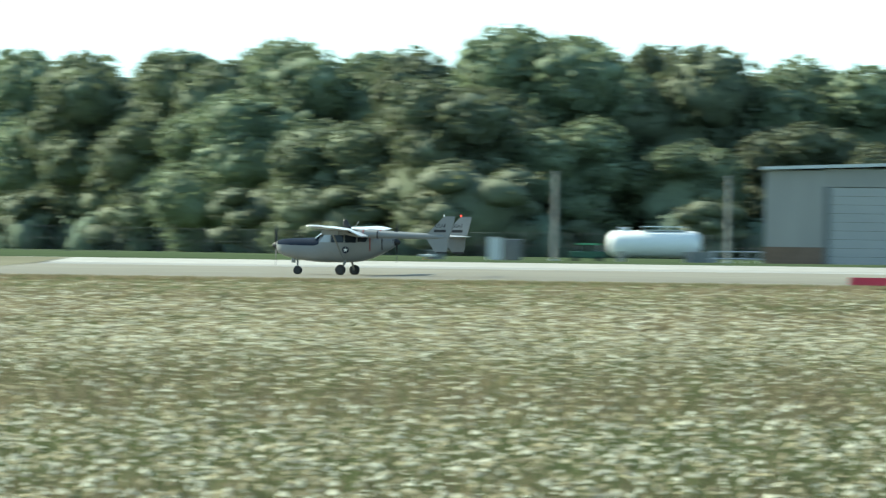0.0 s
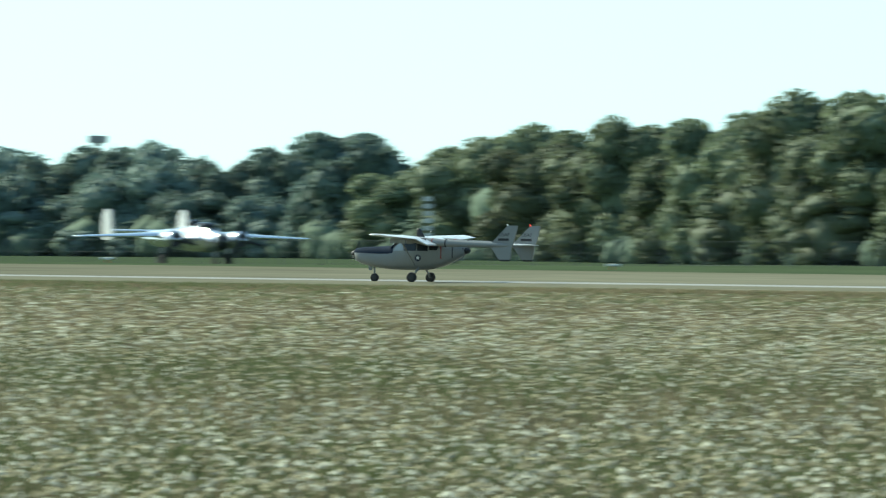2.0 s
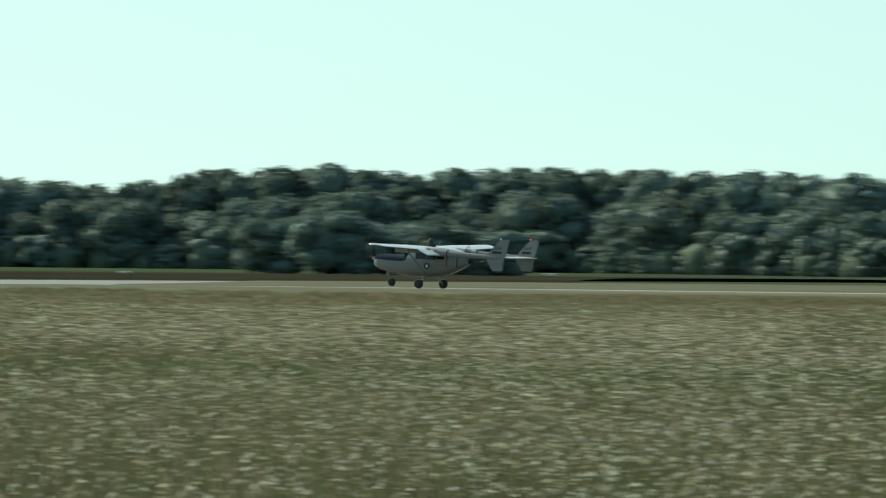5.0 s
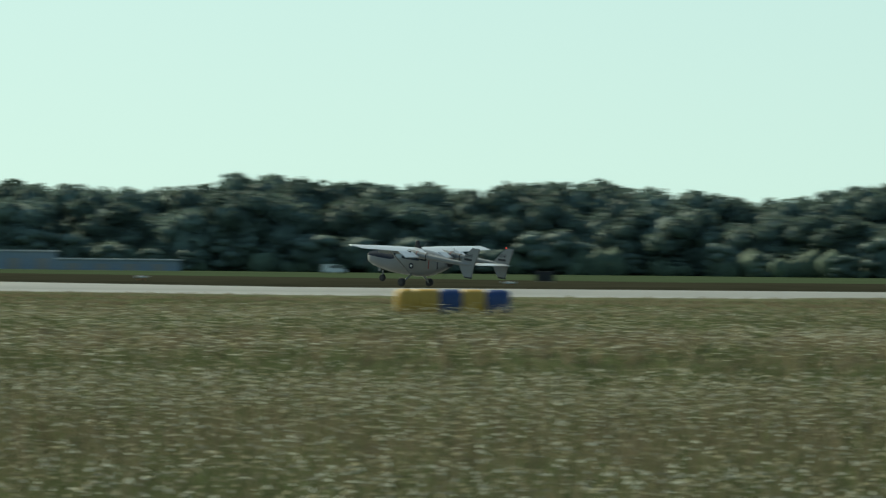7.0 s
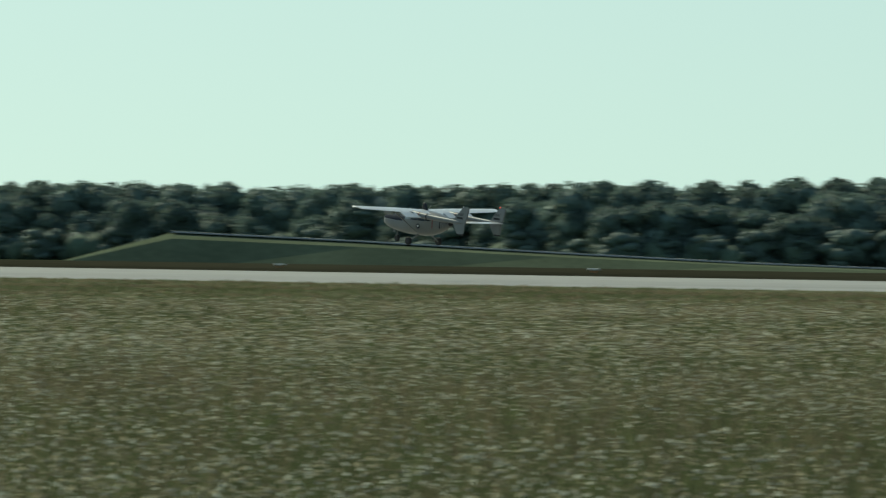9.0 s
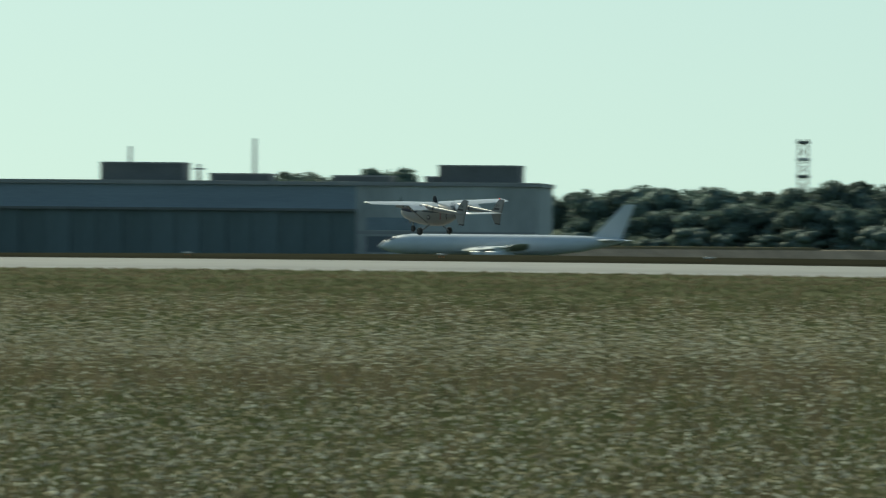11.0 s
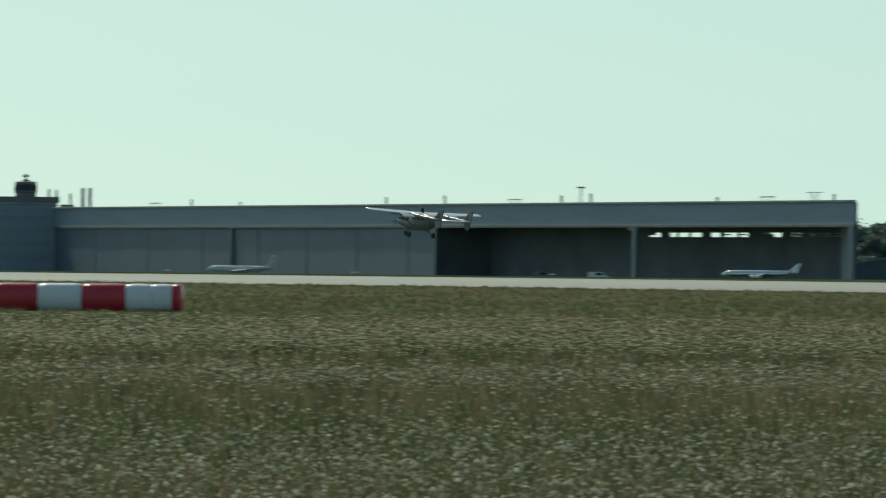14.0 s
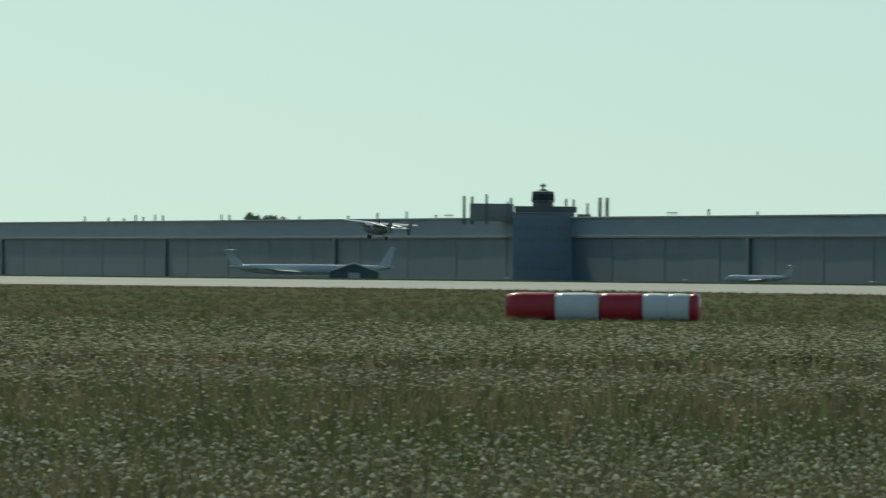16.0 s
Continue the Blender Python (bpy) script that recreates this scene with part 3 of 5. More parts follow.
def young_growth():
    """Lower trees and scrub before the wood's edge, too many to count: one mass of leafy crowns."""
    rnd = random.Random(31)
    kinds = []
    for seed in (21, 22, 23):
        me = crown_mesh(seed, 18, 13, 8, 420, 0.45, 2)
        kinds.append((np.array([v.co[:] for v in me.vertices]), [list(p.vertices) for p in me.polygons], [p.material_index for p in me.polygons]))
        bpy.data.meshes.remove(me)
    verts, faces, slots = [], [], []
    a = 11.0
    while a < 52.6:
        r = float(np.interp(a, WOOD_DEG, WOOD_DIST)) - 11 + rnd.uniform(-5, 5)
        if not (21.3 < a < 21.46 or 47.6 < a < 50.7):
            v, f, m = rnd.choice(kinds)
            s = float(np.interp(a, TOP_DEG, TOP_H)) * rnd.uniform(.26, .52) / 17.5
            w, t, p = s * rnd.uniform(1.5, 2.0), rnd.uniform(0, 6.28), polar(a, r)
            x, y = v[:, 0] * w, v[:, 1] * w
            o = len(verts)
            verts.extend(np.stack([x * math.cos(t) - y * math.sin(t) + p.x, x * math.sin(t) + y * math.cos(t) + p.y, v[:, 2] * s + ground_z(p.x, p.y) - .1], -1).tolist())
            faces.extend([[o + i for i in q] for q in f])
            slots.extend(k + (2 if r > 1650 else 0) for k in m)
        a += rnd.uniform(8.0, 11.5) / r * 57.3
    me = bpy.data.meshes.new("young_growth")
    me.from_pydata(verts, [], faces)
    me.shade_smooth()
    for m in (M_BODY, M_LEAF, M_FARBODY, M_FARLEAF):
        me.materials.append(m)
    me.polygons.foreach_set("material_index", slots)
    tagged(new("young_growth", me), "lower young trees and scrub along the edge of the wood", "scrub", kind="stuff")


young_growth()


def far_woods():
    """The depth of the wood behind its edge, one uneven mass."""
    rnd = random.Random(9)
    verts, faces = [], []
    bm = bmesh.new()
    bmesh.ops.create_icosphere(bm, subdivisions=1, radius=1)
    base = [v.co.copy() for v in bm.verts]
    tri = [[v.index for v in f.verts] for f in bm.faces]
    bm.free()
    a = 10.8
    while a < 53.0:
        r = float(np.interp(a, WOOD_DEG, WOOD_DIST)) + 38
        if not 47.9 < a < 50.4:
            for k in (0, 1, 2, 0, 1):
                p = polar(a + rnd.uniform(-.05, .05), r + rnd.uniform(-12, 30))
                z, rad = ground_z(p.x, p.y) + (2.5, 6.5, 9.5)[k] + rnd.uniform(-1, 1), rnd.uniform(4, 5.5)
                off = len(verts)
                verts += [p + Vector((0, 0, z)) + v * rad * (.8 + .5 * noise.noise(v * 1.5 + p * .1)) for v in base]
                faces += [[off + i for i in f] for f in tri]
                for i in range(14):
                    d = Vector((rnd.gauss(0, 1), rnd.gauss(0, 1), rnd.gauss(.2, 1))).normalized()
                    c = p + Vector((0, 0, z)) + d * rad * rnd.uniform(.85, 1.15)
                    q = d.to_track_quat("Z", "Y")
                    off = len(verts)
                    verts += [c + q @ Vector(w) for w in ((-.7, -.5, 0), (.7, -.4, .1), (.5, .6, 0), (-.5, .5, .1))]
                    faces.append([off, off + 1, off + 2, off + 3])
        a += 4.2 / r * 57.3
    me = bpy.data.meshes.new("far_woods")
    me.from_pydata(verts, [], faces)
    me.shade_smooth()
    me.materials.append(M_WOODS)
    tagged(new("far_woods", me), "dense dark green woodland behind the wood edge", "woods", kind="stuff")



def undergrowth():
    """Bushes and low leaves along the foot of the wood edge."""
    rnd = random.Random(12)
    verts, faces = [], []
    bm = bmesh.new()
    bmesh.ops.create_icosphere(bm, subdivisions=1, radius=1)
    base = [v.co.copy() for v in bm.verts]
    tri = [[v.index for v in f.verts] for f in bm.faces]
    bm.free()
    a = 10.8
    while a < 53.0:
        r = float(np.interp(a, WOOD_DEG, WOOD_DIST)) - 5
        if not 47.9 < a < 50.4:
            p = polar(a, r + rnd.uniform(-9, 5))
            rad = rnd.choice((.9, 1.4, 1.9, 2.8) if r < 1600 else (1.6, 2.4, 3.4, 4.6)) * rnd.uniform(.8, 1.2)
            c = p + Vector((0, 0, ground_z(p.x, p.y) + rad * .5))
            off = len(verts)
            verts += [c + v * rad * (.8 + .5 * noise.noise(v * 1.5 + p * .1)) for v in base]
            faces += [[off + i for i in f] for f in tri]
            for i in range(34):
                d = Vector((rnd.gauss(0, 1), rnd.gauss(0, 1), rnd.gauss(.2, 1))).normalized()
                m, sz = c + d * rad * rnd.uniform(.85, 1.2), rnd.uniform(.2, .4)
                k = d.to_track_quat("Z", "Y")
                off = len(verts)
                verts += [m + k @ (Vector(w) * sz) for w in ((-1, -.7, 0), (1, -.6, .1), (.7, .8, 0), (-.7, .7, .1))]
                faces.append([off, off + 1, off + 2, off + 3])
        a += rnd.uniform(.8, 2.6) / r * 57.3
    me = bpy.data.meshes.new("undergrowth")
    me.from_pydata(verts, [], faces)
    me.shade_smooth()
    me.materials.append(M_WOODS)
    tagged(new("undergrowth", me), "low green bushes along the foot of the wood", "bushes", kind="stuff")


far_woods()
undergrowth()


# ---- hangars, sheds and towers beyond the runway ----
M_FASCIA = mat("pale_blue_metal_cladding", (0.25, 0.305, 0.36), 0.6, vary=0.15, scale=0.1, fine=1.5, bump=0.1, stretch=(.3, 1, 3))
M_DOOR = mat("grey_hangar_doors", (0.125, 0.16, 0.195), 0.6, vary=0.12, scale=0.1, fine=1.2, bump=0.1, spread=.04, stretch=(3, 1, .4))
M_DKDOOR = mat("dark_green_hangar_doors", (0.125, 0.165, 0.172), 0.6, vary=0.25, scale=0.1, fine=1.2, bump=0.15, spread=.15, stretch=(3, 1, .4))
M_CONC = mat("stained_concrete", (0.44, 0.45, 0.44), 0.85, vary=0.3, scale=0.12, fine=1.0, bump=0.3, stretch=(1, 1, .3))
M_BRICK = mat("brown_brick", (0.20, 0.13, 0.09), 0.9, vary=0.25, scale=0.3, fine=5, bump=0.4)
M_ROOF = mat("weathered_roofing", (0.30, 0.30, 0.30), 0.7, vary=0.2, scale=0.1, fine=2)
M_PENT = mat("dark_penthouse_cladding", (0.16, 0.165, 0.16), 0.7, vary=0.25, scale=0.2, fine=2)
M_PANE = mat("dull_office_glass", (0.21, 0.26, 0.30), 0.35, vary=0.15, scale=0.5, fine=2, bump=0.05)
# shade inside hangars and openings is put into this one dark tone
M_SHADE = mat("interior_shade", (0.15, 0.165, 0.18), 0.8, vary=0.3, scale=0.1, fine=1)
M_GREY = mat("grey_wall_cladding", (0.33, 0.305, 0.275), 0.65, vary=0.12, scale=0.2, fine=3, bump=0.1, stretch=(4, 1, .5))
M_ALU = mat("bare_aluminium", (0.72, 0.73, 0.75), 0.22, 0.95, vary=0.08, scale=0.8, fine=8, bump=0.03)
M_BLUE = mat("blue_vinyl", (0.02, 0.05, 0.16), 0.5, vary=0.2, bump=0.1)
M_YELLOW = mat("yellow_vinyl", (0.5, 0.29, 0.045), 0.5, vary=0.15, bump=0.1)
M_REDV = mat("red_vinyl", (0.46, 0.025, 0.045), 0.3, vary=0.15, scale=1.5, fine=14, bump=0.25)
M_WHITEV = mat("white_vinyl", (0.74, 0.74, 0.74), 0.3, vary=0.08, scale=1.5, fine=14, bump=0.25)
M_GRASSY = mat("rough_grass_bank", (0.12, 0.14, 0.09), 0.95, vary=.3, scale=.08, fine=1.2, bump=.4, spec=0)
M_DRYBANK = mat("dry_grass_bank", (0.13, 0.115, 0.07), 0.95, vary=.3, scale=.08, fine=1.2, bump=.4, spec=0)
M_ROLLER = mat("grey_roller_door", (0.40, 0.385, 0.36), 0.6, vary=0.1, scale=0.4, fine=4)
M_ORANGE = mat("orange_paint", (0.5, 0.13, 0.04), 0.6, vary=0.15)
M_RWHITE = mat("faded_white_paint", (0.6, 0.6, 0.58), 0.6, vary=0.1)


def facing(name, a0, r0, a1, r1, label, category, sink=0.0):
    """A thing whose x axis runs along its front from one bearing to another; y goes back."""
    p, q = polar(a0, r0), polar(a1, r1)
    z = min(ground_z(p.x, p.y), ground_z(q.x, q.y)) - sink
    d = q - p
    return thing(name, (p.x, p.y, z), math.degrees(math.atan2(d.y, d.x)), label, category), d.length


HB_R, HB_L = polar(52.53, 2430), polar(56.89, 3120)


def along(deg):
    """Metres to the left of the hangar row's near corner at which a bearing meets its front."""
    d = (HB_L - HB_R).normalized()
    s, c = math.sin(radians(deg)), math.cos(radians(deg))
    return (s * HB_R.y + c * HB_R.x) / (-(c * d.x) - s * d.y)


def hangar_row():
    """The long row of hangar bays with the old tower block."""
    total = along(62.2)
    d = (HB_R - HB_L).normalized()
    p = HB_R - d * total
    t = thing("hangar_row", (p.x, p.y, ground_z(HB_L.x, HB_L.y)), math.degrees(math.atan2(d.y, d.x)), "long grey-blue steel hangar row with wide bays and tall sliding doors", "hangar")
    X = lambda deg: total - along(deg)
    H, DH, back, skew = 18.3, 12.8, 30.0, 3.5   # the end wall slants along the line of sight to fit the camera's view
    part("fascia", slab(0, total, 0, .6, DH, H - .5, .05), M_FASCIA, t, "pale upper wall band")
    part("cornice", slab(-.3, total + .3, -.5, .2, H - .5, H, .08), M_ROOF, t, "metal roof edge")
    part("roof", loft(bmesh.new(), [[Vector((0, .2, z)), Vector((total, .2, z)), Vector((total - skew * back, back, z)), Vector((0, back, z))] for z in (H - .4, H - .05)]), M_ROOF, t)
    part("end_wall", loft(bmesh.new(), [[Vector((total - .8, .6, z)), Vector((total, .6, z)), Vector((total - skew * back + .8, back - .6, z)), Vector((total - skew * back, back - .6, z))] for z in (0, H - .5)]), M_FASCIA, t)
    part("end_wall", slab(0, .6, .6, back - .6, 0, H - .5), M_FASCIA, t)
    part("lintel", slab(0, total, -.25, -.01, DH - .5, DH + .1, .03), M_PENT, t, "dark door-head rail")
    pillars = [61.4, 60.5, 59.65, 58.8, 57.92, 56.89, 55.77, 54.71, 53.67, 52.53]
    xs = [X(a) for a in pillars]
    for a, x in zip(pillars, xs):
        if a != 56.89:
            part("pillar", slab(x - 3.2 if a == 52.53 else x - 1.4, x - .02 if a == 52.53 else x + 1.4, -.4, .5, 0, DH - .52, .05), M_DOOR, t, "steel pillar between bays")
    for i, (x0, x1) in enumerate(zip([0] + xs, xs)):
        opened = i in (8, 9)
        if not opened:
            n = 8
            w = (x1 - x0 - 4) / n
            for k in range(n):
                lf = part("door_leaf", slab(.06, w - .06, 0, .25, .1, DH - .55, .03), M_DOOR, t)
                lf.location = (x0 + 2 + k * w, .35 + .1 * (k % 2), 0)
    # dark backing added behind the leaves to block light through their gaps
    part("inner_wall", slab(.7, xs[7] - .4, 1.3, 1.6, 0, DH - .1), M_SHADE, t)
    # open bays: back wall set close, so a strip in the last shows sky to the camera
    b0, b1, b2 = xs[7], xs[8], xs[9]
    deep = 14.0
    part("back_wall", slab(b0, b1 - 34, deep, deep + .5, 0, H - .5), M_SHADE, t)
    part("back_wall", slab(b1 - 34, b2 - 46, deep, deep + .5, 0, 10.2), M_SHADE, t)
    part("back_wall", slab(b1 - 34, b2 - 46, deep, deep + .5, 11.2, H - .5), M_SHADE, t)
    rnd = random.Random(2)
    x = b1 - 34
    while x < b2 - 55:
        w = rnd.choice((1.2, 2.2, 6.5))
        part("window_mullion", slab(x, x + w, deep + .1, deep + .4, 10.2, 11.2), M_SHADE, t)
        if rnd.random() < .6:
            part("window_blind", slab(x + w, x + w + 5, deep + .1, deep + .3, 10.2 + rnd.choice((.01, .4)), 11.2 - rnd.choice((.01, .3))), M_SHADE, t)
        x += w + rnd.uniform(3.5, 11)
    part("partition", slab(b0 - .3, b0 + .3, .6, deep, 0, H - .5), M_SHADE, t)
    part("floor_slab", slab(b0, b2 - 46, .6, deep, -.2, .02), M_SHADE, t)
    part("ceiling_truss", slab(b0, b2 - 26, 7, 7.5, DH + 1, DH + 3), M_SHADE, t)
    part("window_pane", slab(b1 - 4.6, b1 - 3.2, -.03, .0, DH - 1.2, DH - .6), M_WHITE, t, "small white panel by the door head")
    # vents and rails on the roof
    rnd = random.Random(6)
    for a in [57.6, 57.75, 57.9, 58.05, 58.3, 58.42, 58.55, 58.66, 58.7, 510.2, 59.0, 59.04, 59.1, 59.14, 59.2, 59.28, 59.4, 511.2, 60.4, 56.2, 55.95, 55.2, 54.9, 54.3, 54.15, 53.5, 52.9]:
        x, h = X(a), rnd.choice((.9, 1.3, 1.7, 2.0))
        bm = bmesh.new()
        tube(bm, (x, 12, H - .1), (x, 12, H + h), .28, .28, 8)
        tube(bm, (x, 12, H + h), (x, 12, H + h + .25), .34, .3, 8)
        part("roof_vent", bm, M_PENT, t)
    for a in (56.35, 54.5, 53.2, 57.5):
        x = X(a)
        bm = box(bmesh.new(), x - 5, x + 5, 9.8, 10.2, H + .9, H + 1.15)
        for k in (-4, 0, 4):
            tube(bm, (x + k, 10, H - .1), (x + k, 10, H + 1), .08, .08, 6)
        part("roof_rail", bm, M_ROOF, t)
    x = X(54.12)
    bm = bmesh.new()
    for k in (-.9, .9):
        tube(bm, (x + k, 8, H - .1), (x + k * .6, 8, H + 3.6), .1, .08, 6)
    box(bm, x - 1.3, x + 1.3, 7.4, 8.6, H + 3.5, H + 3.9)
    part("antenna_stand", bm, M_PENT, t)


def control_tower():
    """The old office block and control cab that stand out from the hangar row."""
    p = polar(56.84, 3080)
    t = thing("control_tower", (p.x, p.y, ground_z(p.x, p.y)), 56.89, "pale grey office block with eight-sided control tower cab on its roof", "tower")
    H = 18.2
    tb = part("block", slab(-8.3, 8.3, 0, 14, 0, H + .9, .1), M_FASCIA, t, "pale grey office block")
    for z in (3.2, 7.2, 11.0, 14.4):
        part("window_band", slab(-7.2, 7.2, -.06, -.004, z, z + 1.5), M_PANE, tb, "dark band of office windows")
        for k in range(9):
            xm = -7.2 + 14.4 * k / 8
            part("mullion", slab(xm - .12, xm + .12, -.12, -.062, z, z + 1.5), M_FASCIA, tb)
    part("parapet", slab(-8.6, 8.6, -.3, 14.3, H + .91, H + 1.3, .05), M_ROOF, t)
    part("plant_room", slab(-20.8, -8.35, 62, 74, H - 1, H + 4.0, .1), M_ROOF, t, "low grey plant room")
    part("plant_room", slab(-8, 9.5, 3, 13, H + 1.3, H + 3.0, .1), M_PENT, t, "low dark plant room")
    part("roof_duct", slab(9.6, 13.5, 6, 8, H - 1, H + .9, .1), M_ROOF, t)
    ring8 = lambda z, r: [Vector((r * math.cos(math.pi * (i + .5) / 4), 6 + r * math.sin(math.pi * (i + .5) / 4), z)) for i in range(8)]
    cab = part("control_cab", loft(bmesh.new(), [ring8(H + z, r) for z, r in ((3.0, 3.2), (4.0, 3.1), (4.4, 3.5), (6.8, 3.2), (7.1, 3.4), (7.4, 1.4), (7.8, .9))]), M_PENT, t, "eight-sided control tower cab")
    part("cab_glazing", loft(bmesh.new(), [ring8(H + 4.7, 3.52), ring8(H + 6.4, 3.33)], False), M_GLASS, cab, "dark tower windows")
    bm = bmesh.new()
    tube(bm, (0, 6, H + 7.7), (0, 6, H + 9.4), .35, .3, 8)
    tube(bm, (-.9, 6, H + 8.8), (.9, 6, H + 8.8), .3, .3, 8)
    part("beacon_lamp", bm, M_STEEL, cab, "rotating airfield beacon")
    for dx, h, w in ((-22.5, 6.2, .5), (-20.2, 6.0, .45), (-16, 6.6, .4), (-10, 4.6, .3), (-9, 5.5, .4), (6.5, 5.2, .4), (8.6, 5.0, .4), (12.5, 4.0, .4), (16.0, 5.6, .6), (18.0, 5.6, .6)):
        bm = bmesh.new()
        yb = 9 + 3 * max(0.0, -dx)
        tube(bm, (dx, yb, H - 2), (dx, yb, H + h), w * .8, w * .8, 10)
        part("chimney", bm, M_PENT, t)


def plant_hangar():
    """The stained concrete hangar with dark doors and roof houses."""
    t, L = facing("concrete_hangar", 50.92, 2110, 47.64, 2100, "broad stained concrete hangar with dark sliding doors and rooftop plant houses", "hangar")
    H = 14.6
    U = lambda deg: L * (50.92 - deg) / (50.92 - 47.64)
    xd, xb = U(48.58), U(50.74)
    part("wall", slab(xd, L, 0, 55, 0, H - .8, .05), M_CONC, t, "streaked concrete wall")
    part("wall", slab(0, xb, 0, 55, 0, H - .8, .05), M_DKDOOR, t, "dark slate-coloured corner bay")
    part("upper_wall", slab(xb + .01, xd - .01, .2, 55, 9.2, H - .8), M_FASCIA, t, "pale blue-grey cladding above the doors")
    part("parapet", slab(-.4, L + .4, -.4, 55, H - .78, H, .05), M_ROOF, t)
    part("sill_band", slab(xd + .1, L, -.12, -.005, 4.6, 5.2), M_ROOF, t)
    part("window_band", slab(xd + 2, xd + 12, -.06, -.004, 5.4, 7.8), M_PANE, t)
    # flat dark strip on the wall, shade painted in place of openings
    part("window_band", slab(xd + 2, L - 1.5, -.06, -.004, 1.2, 4.2), M_SHADE, t, "dark strip painted for the shaded ground floor openings")
    # the same added backing, blocking light between these door leaves
    part("inner_wall", slab(xb, xd, 1.4, 1.8, 0, 9.19), M_SHADE, t)
    n = 16
    w = (xd - xb) / n
    for k in range(n):
        lf = part("door_leaf", slab(.05, w - .05, 0, .25, .05, 9.15, .03), M_DKDOOR, t)
        lf.location = (xb + k * w, .5 + .3 * (k % 2), 0)
    part("door_rail", slab(xb, xd, -.2, .19, 8.9, 9.4), M_PENT, t)
    for a0, a1, h in ((49.92, 49.49, 3.4), (49.35, 49.04, 1.4), (48.71, 48.41, 1.2), (48.23, 48.17, 1.1), (48.16, 47.74, 3.3)):
        ph = part("plant_house", slab(U(a0), U(a1), 4, 20, H - .02, H + h, .08), M_PENT, t, "dark flat-topped roof house")
        part("eave_beam", slab(U(a0) - .15, U(a1) + .15, 3.85, 20.1, H + h - .25, H + h + .05), M_ROOF, ph)
    for a, h in ((49.13, 8.2), (49.78, 6.5), (49.42, 3.2)):
        bm = bmesh.new()
        tube(bm, (U(a), 10, H - .1), (U(a), 10, H + h), .38, .3, 8)
        if h < 4:
            box(bm, U(a) - 1.2, U(a) + 1.2, 9.8, 10.2, H + 2.1, H + 2.4)
        part("mast", bm, M_STEEL, t)


